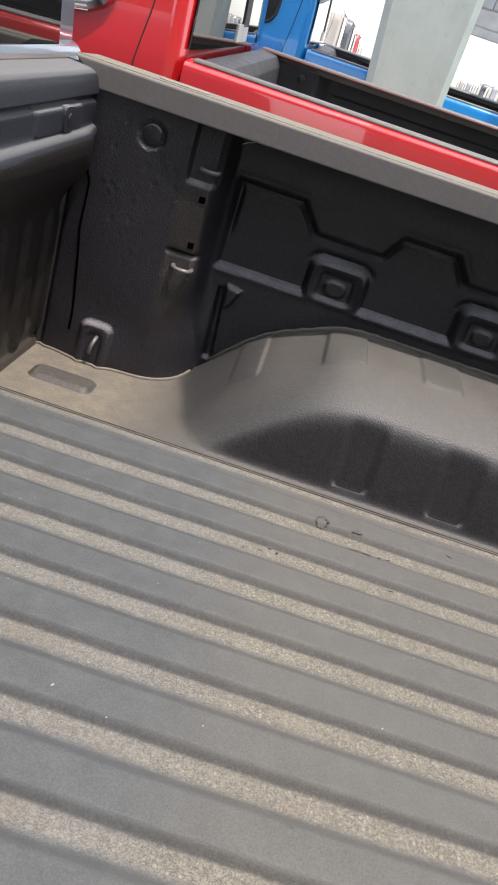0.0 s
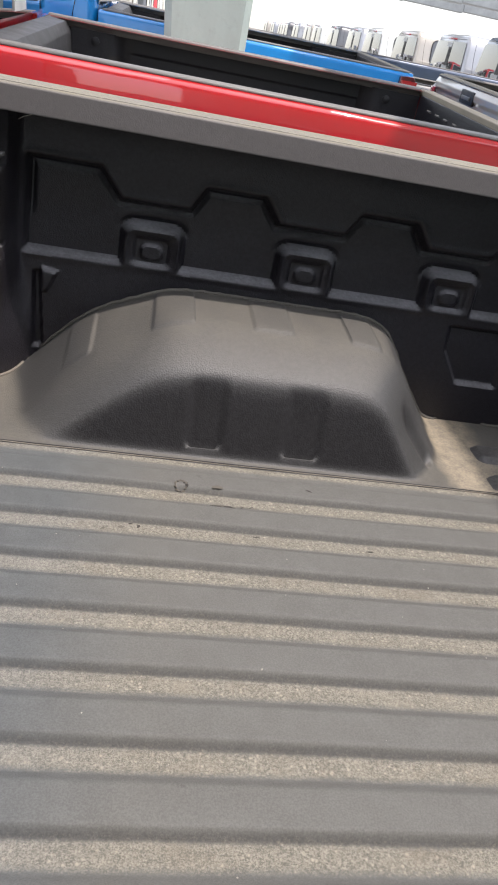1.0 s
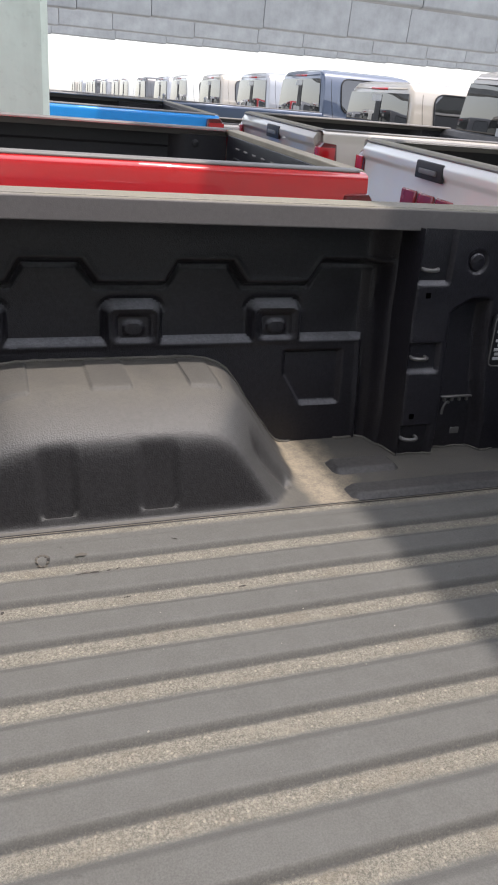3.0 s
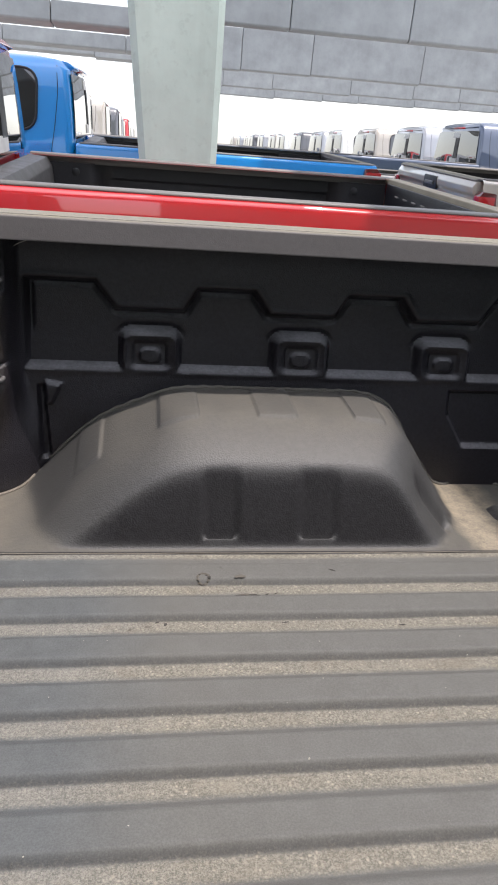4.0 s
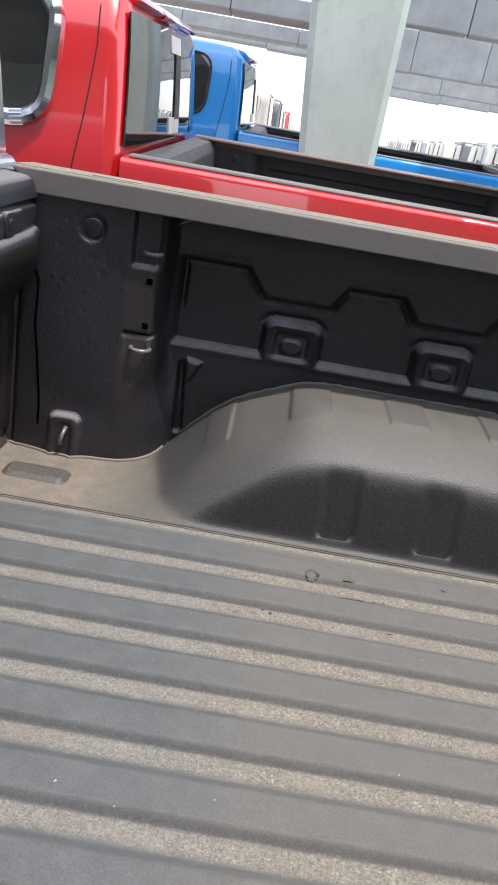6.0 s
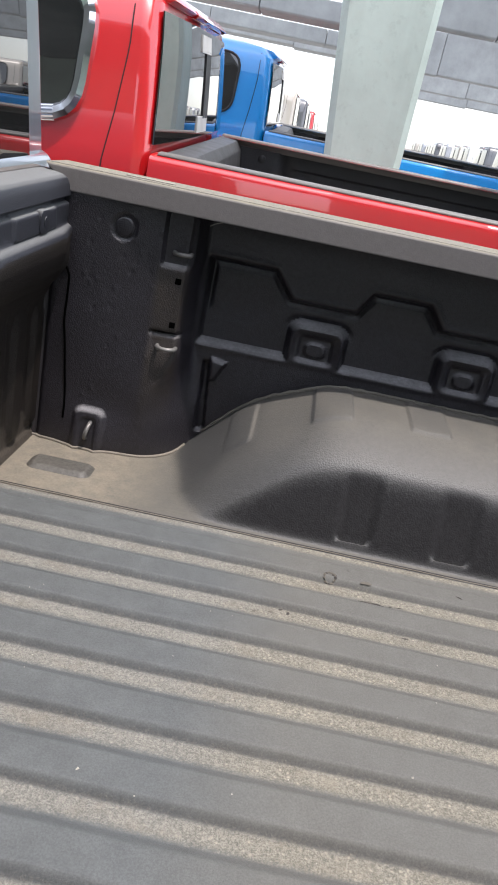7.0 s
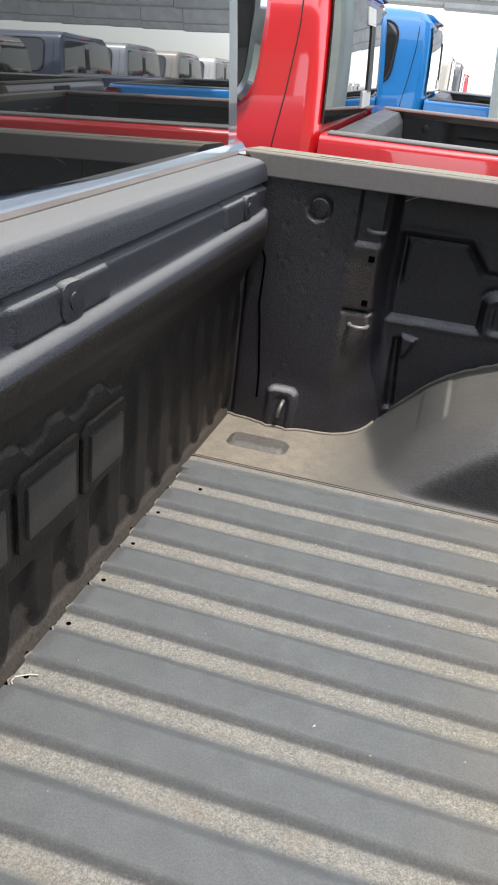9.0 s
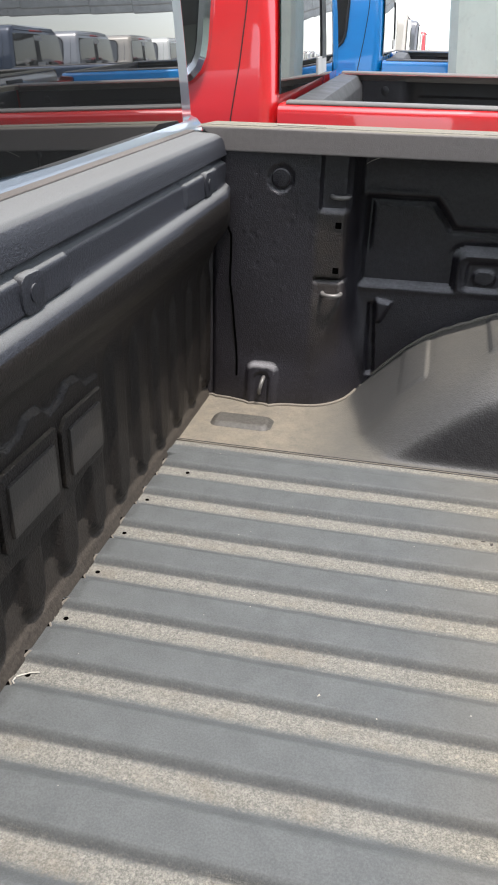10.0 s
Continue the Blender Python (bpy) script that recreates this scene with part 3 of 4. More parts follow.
    if interior:
        for s in (1, -1):
            pts = []
            for x in np.concatenate([np.linspace(0.02, 0.5, 13), np.linspace(0.55, 1.5, 6), np.linspace(1.55, tail - 0.1, 13)]):
                yw = 0.885 + 0.09 * float(sstep(0.28, 0.36, x) - sstep(1.80, 1.90, x))
                pts.append([(x, s * yw, z) for z in (BEDZ - 0.02, 1.10, 1.15, 1.33, 1.345, 1.425)] + [(x, s * 0.93, 1.428)])
                if 0.36 < x < 1.82:
                    for q in (2, 3):
                        pts[-1][q] = (x, s * (yw + 0.014), pts[-1][q][2])
            bm = bm_grid(np.array(pts, float))
            part("bed_wall", bm, LINER, t)
            for x in (0.19, 1.97):
                part("wall_plug", bm_lathe([(0.024, 0.0), (0.024, -s * 0.010), (0.016, -s * 0.014), (0.002, -s * 0.016)], s * 0.889, x, 1.372, 14), BLACK, t)
            wh = []
            for x in np.linspace(0.40, 1.34, 22):
                hgt = max(0.0, min(1.0, (x - 0.40) * 5, (1.34 - x) * 5)) * 0.24
                wh.append([(x, s * 0.66, BEDZ - 0.01), (x, s * (0.66 + 0.03 * hgt / 0.24), BEDZ + hgt * 0.75), (x, s * 0.72, BEDZ + hgt), (x, s * 0.99, BEDZ + hgt)])
            part("wheel_house", bm_grid(np.array(wh, float)), WHEELHOUSE, t)
        fy = np.arange(-0.98, 0.985, PITCH / 8)
        fz = BEDZ - rib_depth(fy)
        part("bed_floor", bm_grid(np.array([[(x, y, z) for y, z in zip(fy, fz)] for x in (0.0, 1.1, tail - 0.08)], float)), FLOOR, t)
        part("bed_bulkhead", bm_prism([(-0.085, 0.86), (0.0, 0.86), (0.0, 1.24), (0.06, 1.29), (0.05, 1.40), (0.02, 1.45), (-0.085, 1.46)], "y", -0.90, 0.90, 0.008, 2), PAD_TOP, t, "dark grey front wall of the bed")
        rack = part("gate_liner", bm_box(tail - 0.105, tail - 0.088, -0.855, 0.855, 0.90, 1.436, 0.006), LINER, gate)
        for k in range(9):
            if colour == "red":
                part("liner_slot", bm_box(tail - 0.110, tail - 0.10, -0.695 + 0.16 * k, -0.625 + 0.16 * k, 1.367, 1.381, 0.004, 1), CAP, rack)
            part("gate_rib", bm_box(tail - 0.112, tail - 0.10, -0.72 + 0.16 * k, -0.60 + 0.16 * k, 0.98, 1.32, 0.004, 1), BLACK, rack)
    return t


def parked(yc, x=0.0, turned=False):
    """The pose of a truck in the yard, on its slope."""
    tilt = math.atan((lot(yc + 0.8) - lot(yc - 0.8)) / 1.6)
    m = Matrix.Translation((x, yc, (lot(yc + 0.8) + lot(yc - 0.8)) / 2)) @ Matrix.Rotation(tilt, 4, "X")
    return m @ Matrix.Rotation(math.pi, 4, "Z") if turned else m


OWN = truck("steel", Matrix(), "blue-grey pickup with an open dusty bed and black liner", "parked pickups", False, 0.045, 1.045, OWN_TAIL)
ROW1, ROW2 = "pickups parked side by side", "pickups parked tail to tail opposite"
first = {}


def put(colour, m, label, group):
    if colour in first:
        c = copy_thing(first[colour], m)
        tagged(c, label, "pickup truck", group)
        return c
    if colour in ("red", "blue"):
        first[colour] = truck(colour, m, label, group, cab_x=-0.04, tail=TAIL + (0.17 if colour == "blue" else 0.0), lamp_z=0.06 if colour == "blue" else 0.0)
    else:
        first[colour] = truck(colour, m, label, group, cab_x=-0.04, cab_w=0.90, cab_z=-0.05)
    return first[colour]


put("red", parked(3.51), "glossy red crew-cab pickup with an empty black bed", ROW1)
put("blue", parked(7.02, 0.165), "bright blue crew-cab pickup beside a concrete column", ROW1)
for k, c in enumerate(("silver", "beige", "grey", "white", "silver", "red", "grey", "silver", "white", "slate")):
    put(c, parked(10.5 + 3.45 * k, 0.07 + 0.1 * ((k * 7) % 3 - 1)), f"{c} crew-cab pickup parked in a long row", ROW1)
X2 = 3.05 + TAIL
for k, c in enumerate(("white", "beige", "beige", "slate", "silver", "beige", "white", "silver", "grey", "white", "beige", "silver", "grey", "white", "silver", "beige")):
    put(c, parked(3.635, X2 + 0.23, True) if k == 0 else parked(6.10, X2 + 0.10, True) if k == 1 else Matrix.Translation((0, 0, -0.16)) @ parked(8.52, X2 - 0.08, True) if k == 2 else parked(3.02 + 2.72 * k, X2 + 0.06 * ((k * 5) % 3 - 1), True), f"{c} crew-cab pickup with its tail to the aisle", ROW2)

# ---- the open bed of the first truck ----
BED_END = OWN_TAIL - 0.09


def hex_band():
    """Outline of the recessed band along the bed wall, with its stepped top and the stud boxes standing into it."""
    top = [(0.365, 1.333), (0.512, 1.333), (0.558, 1.275)]
    for x in (0.706, 1.051):
        top += [(x, 1.275), (x + 0.031, 1.325), (x + 0.157, 1.325), (x + 0.194, 1.275)]
    top += [(1.402, 1.275), (1.437, 1.330), (1.590, 1.330), (1.590, 0.80), (1.566, 0.80), (1.560, 1.146)]
    return top + [(0.365, 1.146)]


def wall_depth(x, z):
    """How far out the bed wall lies, for arrays of x and z."""
    y = 0.882 + 0.024 * sstep(0.08, 0.32, x) * sstep(0.95, 1.25, z)
    y = y - 0.022 * np.exp(-((x - 0.17) / 0.09) ** 2) * sstep(1.0, 0.88, z)
    edge = 0.342 + 0.035 * sstep(1.2, 0.9, z)
    low = sstep(1.14, 0.98, z)           # the post rounds off towards the floor
    deep = sstep(edge - 0.020 - 0.075 * low, edge + 0.016 + 0.022 * low, x) * (1 - 0.66 * sstep(1.548, 1.614, x) - 0.34 * sstep(1.604, 1.620, x))
    y = y + (1.0 - 0.907) * deep
    rear = sstep(1.604, 1.616, x)
    y = y - 0.045 * rear
    # diagonal recess between the post and the end panel
    y = y + 0.036 * sstep(0.012, -0.012, sd_poly(x, z, [(1.728, 1.235), (1.775, 1.262), (1.822, 1.262), (1.832, 1.06), (1.850, 0.95), (1.850, 0.80), (1.728, 0.80)]))
    # strip with the tie-down, set back a little, in two steps
    st = sd_rect(x, z, 0.303, 1.20, 0.030, 0.36, 0.008)
    y = y + 0.010 * sstep(0.004, -0.004, st) * (sstep(1.305, 1.318, z) + 0.35 * sstep(1.172, 1.164, z) * sstep(1.10, 1.155, z)) * 1.5
    st = sd_rect(x, z, 1.660, 1.18, 0.040, 0.36, 0.008)
    y = y + 0.012 * sstep(0.004, -0.004, st) * (sstep(1.300, 1.312, z) + 0.9 * sstep(1.166, 1.158, z) * sstep(1.088, 1.100, z) + 0.8 * sstep(0.960, 0.952, z))
    # recessed band and stud boxes
    band = sd_poly(x, z, hex_band())
    for cx in (0.633, 0.978, 1.326):
        band = np.maximum(band, -sd_rect(x, z, cx, 1.155, 0.066, 0.073, 0.024))
    y = y + 0.023 * sstep(0.0065, -0.0065, band)
    y = y - 0.003 * np.exp(-((band - 0.011) / 0.005) ** 2) + 0.009 * np.exp(-((band + 0.008) / 0.0065) ** 2) * sstep(1.20, 1.24, z)
    for cx in (0.633, 0.978, 1.326):
        y = y - 0.004 * np.exp(-((sd_rect(x, z, cx, 1.180, 0.056, 0.040, 0.022)) / 0.007) ** 2)
        y = y + 0.008 * sstep(0.004, -0.004, sd_rect(x, z, cx, 1.176, 0.038, 0.028, 0.010))
        y = y - 0.008 * sstep(0.003, -0.004, sd_rect(x, z, cx, 1.174, 0.024, 0.016, 0.0155))
    # slot at the front of the deep panel, pocket near the back
    y = y - 0.012 * sstep(0.005, -0.006, sd_poly(x, z, [(0.404, 1.112), (0.440, 1.106), (0.418, 1.062), (0.406, 1.060)]))
    y = y + 0.014 * sstep(0.005, -0.005, sd_poly(x, z, [(0.388, 1.100), (0.400, 1.100), (0.414, 0.945), (0.408, 0.934), (0.394, 0.936)]))
    y = y + 0.014 * sstep(0.006, -0.006, sd_poly(x, z, [(1.352, 1.112), (1.505, 1.112), (1.503, 0.978), (1.40, 0.978), (1.352, 1.055)]))
    # round plugs
    for cx, cz in ((0.189, 1.373), (1.770, 1.357)):
        r = np.hypot(x - cx, z - cz)
        y = y + 0.006 * sstep(0.030, 0.024, r)
    # crease of the corner flange
    y = y + 0.006 * np.exp(-((x - 0.044) / 0.005) ** 2) * sstep(1.32, 1.30, z)
    # slit over the middle tie-down
    y = y + 0.012 * np.exp(-((z - 1.167) / 0.0045) ** 2) * sstep(0.266, 0.272, x) * sstep(0.340, 0.334, x)
    # low hook pocket
    h = sd_rect(x, z, 0.166, 0.918, 0.036, 0.052, 0.02)
    y = y - 0.009 * sstep(0.004, -0.008, h) + 0.006 * sstep(0.004, -0.004, sd_rect(x, z, 0.166, 0.905, 0.018, 0.045, 0.016))
    # lumps and dents of the spray coat
    for k in range(26):
        q = random.Random(k)
        cx, cz, cr, ch = q.uniform(0.10, 0.28), q.uniform(0.95, 1.40), q.uniform(0.003, 0.006), q.choice((-0.0022, 0.0018, 0.0024))
        y = y + ch * np.exp(-(((x - cx) ** 2 + (z - cz) ** 2) / cr ** 2))
    return y + 0.0012 * np.sin(x * 21 + 3 * np.sin(z * 13)) * np.sin(z * 17)


def wheel_house_z(x, y):
    """Height of the side floor with the wheel house on it."""
    back = 0.98 - y
    face = (y - 0.648) * 4.2
    for x0, x1 in ((0.742, 0.806), (0.936, 1.006)):     # shallow panels of the inner face, each with a ledge at its foot
        inside = sstep(x0 - 0.014, x0 + 0.010, x) * sstep(x1 + 0.014, x1 - 0.010, x) * sstep(0.700, 0.676, y)
        face = face - inside * 0.027 * sstep(0.012, 0.044, face)
    top = 0.234 + 0.05 * (y - 0.86) - 3.0 * np.maximum(0, 0.835 - y) ** 2
    # each end has a slope towards the wall and a slanted corner that meets the inner face in a clear ridge
    front = (x - 0.360 - 0.04 * sstep(0.0, 0.22, back)) * (1.05 - 0.25 * sstep(0.45, 0.65, x))
    front = smin(0.020, front, 0.65 * (x - 0.460 + 1.15 * (y - 0.655)))
    rear = (1.338 - 0.02 * sstep(0.0, 0.174, back) - x) * 1.40
    corner = 1.16 * (1.232 + 0.75 * (y - 0.655) - x)
    rear = smin(0.014, rear + 0.022 * sstep(0.10, 0.22, rear), corner + 0.030 * sstep(0.06, 0.20, corner))
    shell = smin(0.036, top - 0.005, rear)
    shell = smin(0.022, shell, front)
    h = smin(0.016 + 0.004 * sstep(0.75, 0.45, x), face, shell)
    h = smax(0.010, h, 0 * h)
    for x0, x1 in WH_PADS:       # shallow pads along the back edge
        h = h + 0.0042 * sstep(0.003, -0.003, sd_rect(x, y, (x0 + x1) / 2, 0.885, (x1 - x0) / 2, 0.080, 0.004)) * sstep(0.05, 0.12, h)
    h = h - 0.018 * np.exp(-((y - 0.728) / 0.015) ** 2) * sstep(1.18, 1.21, x) * sstep(1.290, 1.270, x)
    return BEDZ - 0.004 + h - 0.006 * np.exp(-((y - 0.631) / 0.0035) ** 2)


SILL_GAP = plain("sill_gap_tone", (0.115, 0.105, 0.098), 0.8, grain=0.3, grain_scale=300)
PLATE_PALE = plain("pale_plate_print", (0.55, 0.55, 0.55), 0.5)
WELD = plain("dusty_seam_weld", (0.13, 0.122, 0.105), 0.85, grain=0.6, grain_scale=160)
PAD = liner_material("pad_liner", col=(0.042, 0.043, 0.042), up_dust=0.16, rough=0.5, grain=0.2, scale=320)
PAD_DUSTY = liner_material("dusty_pad_liner", col=(0.048, 0.049, 0.051), up_dust=0.10, rough=0.5, grain=0.2, scale=320)
gx = np.unique(np.concatenate([np.arange(0.028, 0.46, 0.0034), np.arange(0.46, 1.80, 0.0044), np.arange(1.80, BED_END, 0.006), [BED_END]]))
gz = np.concatenate([np.arange(0.850, 1.432, 0.0042)])
WX, WZ = np.meshgrid(gx, gz, indexing="ij")
WY = wall_depth(WX, WZ)
fx = np.unique(np.concatenate([np.arange(0.028, 1.40, 0.0036), np.arange(1.40, 1.75, 0.008), np.arange(1.75, BED_END, 0.03), [BED_END]]))
fy = np.unique(np.concatenate([np.arange(0.622, 0.70, 0.0022), np.arange(0.70, 0.74, 0.004), np.arange(0.74, 1.022, 0.0055)]))
HX, HY = np.meshgrid(fx, fy, indexing="ij")
HZ = wheel_house_z(HX, HY)
for s in (1, -1):
    w = part("bed_wall", bm_grid(np.stack([WX, s * WY, WZ], -1)), LINER, OWN, "black sprayed liner wall with stamped recesses")
    part("wheel_house", bm_grid(np.stack([HX, s * HY, HZ], -1)), WHEELHOUSE, OWN, "dusty wheel house and side floor in black liner")
    # rail cap: ridged top, smooth inner face, slanted front end
    prof = [(0.880, 1.4225), (0.879, 1.4238), (0.879, 1.4262), (0.879, 1.4640), (0.879, 1.4664), (0.8806, 1.4692), (0.8830, 1.4704), (0.8870, 1.4710)]
    for k in range(6):
        prof += [(0.894 + 0.020 * k, 1.471), (0.907 + 0.020 * k, 1.471), (0.9085 + 0.020 * k, 1.4695), (0.9125 + 0.020 * k, 1.4695)]
    prof += [(1.015, 1.471), (1.026, 1.466), (1.028, 1.455), (0.95, 1.432), (0.93, 1.421)]
    cap = bm_prism([(s * a, b) for a, b in prof], "x", 0.0, BED_END + 0.04)
    for v in cap.verts:
        if v.co.x < 0.01:
            v.co.x += 0.018 + 0.060 * float(np.clip((1.471 - v.co.z) / 0.05, 0, 1)) * float(np.clip((0.93 - abs(v.co.y)) / 0.03, 0, 1))
    cap_ob = part("rail_cap", cap, CAP, OWN, "grey plastic rail cap with dusty ridged top")
    part("cap_label", bm_box(0.17, 0.27, s * 0.945 - 0.012, s * 0.945 + 0.012, 1.4705, 1.4725, 0.0008, 1), CAP_TOP, cap_ob)
    strip = bm_box(0.022, BED_END + 0.03, min(s * 0.8850, s * 0.8900), max(s * 0.8850, s * 0.8900), 1.4700, 1.4722, 0.0008, 1)
    part("cap_edge", strip, CAP_TOP, cap_ob)
    for px_, pz_ in ((0.189, 1.373), (1.770, 1.357)):
        yb = float(wall_depth(np.array([px_]), np.array([pz_]))[0])
        part("wall_plug", bm_lathe([(0.0195, s * 0.004), (0.0195, -s * 0.0035), (0.0175, -s * 0.0060), (0.0120, -s * 0.0072), (0.0005, -s * 0.0076)], s * yb, px_, pz_, 24), LINER, w)
    # tie-down loops
    for lx, lz, lw in ((0.313, 1.340, 0.018), (0.310, 1.138, 0.020), (1.650, 1.338, 0.020), (1.648, 1.128, 0.020), (1.645, 0.924, 0.021)):
        yb = float(wall_depth(np.array([lx]), np.array([lz]))[0])
        reach, drop = (0.014, 0.002) if lz > 1.3 else (0.026, 0.0)
        pts = [(lx + lw * math.cos(a), s * (yb + 0.003 - reach * math.sin(a) ** 0.6), lz - drop * math.sin(a)) for a in np.linspace(0, math.pi, 15)]
        part("tie_down_loop", bm_tube(pts, 0.0048, 10), STEEL, OWN, "bare steel tie-down loop")
    part("hook_loop", bm_tube([(0.168 + 0.004 * math.cos(a), s * (0.872 - 0.026 * math.sin(a)), 0.920 + 0.020 * math.cos(a)) for a in np.linspace(0, math.pi, 13)], 0.0046, 10), STEEL, OWN, "steel hook loop low in the corner")
    for hx_, hz_ in ((0.314, 1.283), (0.315, 1.188), (1.650, 1.278), (1.643, 0.982)):
        yb = float(wall_depth(np.array([hx_]), np.array([hz_]))[0])
        part("square_hole", bm_box(hx_ - 0.0065, hx_ + 0.0065, min(s * (yb - 0.002), s * (yb + 0.01)), max(s * (yb - 0.002), s * (yb + 0.01)), hz_ - 0.0065, hz_ + 0.0065, 0.001, 1), HOLE, OWN)
    # dark open crack beside the corner flange
    crack = []
    for z in np.concatenate([np.linspace(0.935, 1.255, 40), np.linspace(1.26, 1.286, 8)]):
        x = float(np.interp(z, (0.935, 1.02, 1.10, 1.15, 1.255, 1.272, 1.282, 1.286), (0.106, 0.101, 0.092, 0.087, 0.087, 0.080, 0.068, 0.052))) + 0.0008 * math.sin(z * 47)
        crack.append((x, s * (float(wall_depth(np.array([x]), np.array([z]))[0]) - 0.0004), z))
    part("crack", bm_tube(crack, 0.0026, 6), HOLE, w)
    # sealer bead where the wall meets the floor
    bead = []
    for x in np.concatenate([np.linspace(0.034, 0.38, 30)]):
        y = float(wall_depth(np.array([x]), np.array([BEDZ + 0.004]))[0])
        z = float(wheel_house_z(np.array([x]), np.array([y - 0.004]))[0])
        bead.append((x, s * (y - 0.003 + 0.001 * math.sin(x * 90)), z + 0.002))
    part("sealer_bead", bm_tube(bead, 0.0034, 8), SEALER, OWN)
    bead = []
    for x in np.linspace(0.385, 1.60, 70):
        y = float(wall_depth(np.array([x]), np.array([1.0]))[0]) - 0.005
        bead.append((x, s * y, float(wheel_house_z(np.array([x]), np.array([y]))[0]) + 0.001 + 0.0015 * math.sin(x * 160)))
    part("sealer_bead", bm_tube(bead, 0.0045, 8), WELD, OWN)
    # stamped pads of the side floor
    for cx, cy, hx, hy, pz, pm in ((0.150, 0.750, 0.066, 0.033, 0.0105, PAD), (1.503, 0.803, 0.084, 0.037, 0.014, PAD_DUSTY), (1.645, 0.672, 0.235, 0.033, 0.014, PAD_DUSTY)):
        px, py = np.meshgrid(np.linspace(cx - hx - 0.012, cx + hx + 0.012, 40), np.linspace(cy - hy - 0.012, cy + hy + 0.012, 22), indexing="ij")
        part("floor_pad", bm_grid(np.stack([px, s * py, BEDZ - 0.0060 + pz * sstep(0.008, -0.012, sd_rect(px, py, cx, cy, hx, hy, 0.018))], -1)), pm, OWN, "grey raised floor pad")
    bead = []
    for x in np.linspace(1.60, 1.90, 40):
        y = float(wall_depth(np.array([x]), np.array([BEDZ + 0.004]))[0])
        bead.append((x, s * (y - 0.003 + 0.0015 * math.sin(x * 70)), BEDZ - 0.002 + 0.001 * math.sin(x * 130)))
    part("sealer_bead", bm_tube(bead, 0.0024, 8), WELD, OWN)
    # power outlet in the recess: round cover, bracket above it, small flap
    oy = s * 0.885
    out = part("outlet_cover", bm_lathe([(0.036, 0.02), (0.036, -s * 0.002), (0.032, -s * 0.008), (0.018, -s * 0.010), (0.016, -s * 0.006), (0.0005, -s * 0.006)], oy, 1.797, 0.968, 24), BLACK, OWN, "round black outlet cover")
    part("cover_rim", bm_tube([(1.797 + 0.0335 * math.cos(a), oy - s * 0.007, 0.968 + 0.0335 * math.sin(a)) for a in np.linspace(0, 2 * math.pi, 25)], 0.0026, 6), PAD_TOP, out)
    rail_bits = bm_box(1.742, 1.834, min(oy, oy - s * 0.018), max(oy, oy - s * 0.018), 1.014, 1.019, 0.0015, 1)
    for k in range(4):
        bm_box(1.750 + 0.022 * k, 1.758 + 0.022 * k, min(oy, oy - s * 0.016), max(oy, oy - s * 0.016), 1.004, 1.015, 0.001, 1, rail_bits)
    part("bracket", rail_bits, STEEL, out, "pale metal bracket")
    part("hinge_strap", bm_tube([(1.768 + 0.012 * math.cos(a) - 0.002, oy - s * 0.010, 0.975 + 0.026 * math.sin(a)) for a in np.linspace(1.2, 3.4, 8)], 0.0045, 8), STEEL, out)
    part("flap", bm_box(1.787, 1.815, min(oy - s * 0.004, oy - s * 0.014), max(oy - s * 0.004, oy - s * 0.014), 0.912, 0.930, 0.003, 2), STEEL, out)
    # black block added in place of the dark gap at the wall's end
    part("gap_block", bm_box(BED_END - 0.004, BED_END + 0.035, min(s * 0.80, s * 1.02), max(s * 0.80, s * 1.02), 0.80, 1.43, 0.006, 2), BLACK, OWN)
    # data plate: black rounded frame and pale plain bars
    py_ = float(wall_depth(np.array([1.88]), np.array([1.165]))[0])
    plate = part("data_plate", bm_prism(rounded([(1.842, 1.098), (1.918, 1.098), (1.918, 1.235), (1.842, 1.235)], 0.016), "y", s * (py_ - 0.008), s * (py_ + 0.004), 0.002, 1), BLACK, OWN, "black framed plate with pale bars")
    part("plate_rim", bm_tube([(a, s * (py_ - 0.008), b) for a, b in rounded([(1.846, 1.102), (1.914, 1.102), (1.914, 1.231), (1.846, 1.231)], 0.016)] + [(1.846, s * (py_ - 0.008), 1.118)], 0.002, 6), STEEL, plate)
    for k in range(9):
        wide = (0.024, 0.021, 0.025, 0.017, 0.024, 0.020, 0.025, 0.015, 0.022)[k]
        part("plate_bar", bm_box(1.880 - wide, 1.880 + wide, min(s * (py_ - 0.0095), s * (py_ - 0.007)), max(s * (py_ - 0.0095), s * (py_ - 0.007)), 1.118 + 0.0115 * k, 1.1255 + 0.0115 * k, 0.0005, 1), PLATE_PALE, plate)

# corrugated floor
cy = np.arange(-0.622, 0.6225, 0.0019)
cx = np.unique(np.concatenate([np.arange(0.03, 0.20, 0.006), np.linspace(0.2, BED_END, 90)]))
FX, FY = np.meshgrid(cx, cy, indexing="ij")
PH = np.abs((FY - VALLEY + PITCH / 2) % PITCH - PITCH / 2)
FZ = BEDZ - rib_depth(FY)
FZ = np.where(np.abs(FY) > 0.585, BEDZ - 0.002, FZ)
FZ = FZ - 0.010 * sstep(0.066, 0.030, FX) * sstep(0.020, 0.040, PH) * (np.abs(FY) < 0.56)     # rib ends fall away at the front wall
FZ = FZ + 0.0007 * np.sin(FX * 9 + FY * 5)
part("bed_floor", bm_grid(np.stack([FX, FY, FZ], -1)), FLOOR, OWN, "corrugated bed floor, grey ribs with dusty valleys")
k0 = [(0.099, 0.507)] + [(0.058, 0.391 - 0.1115 * k) for k in range(8)]
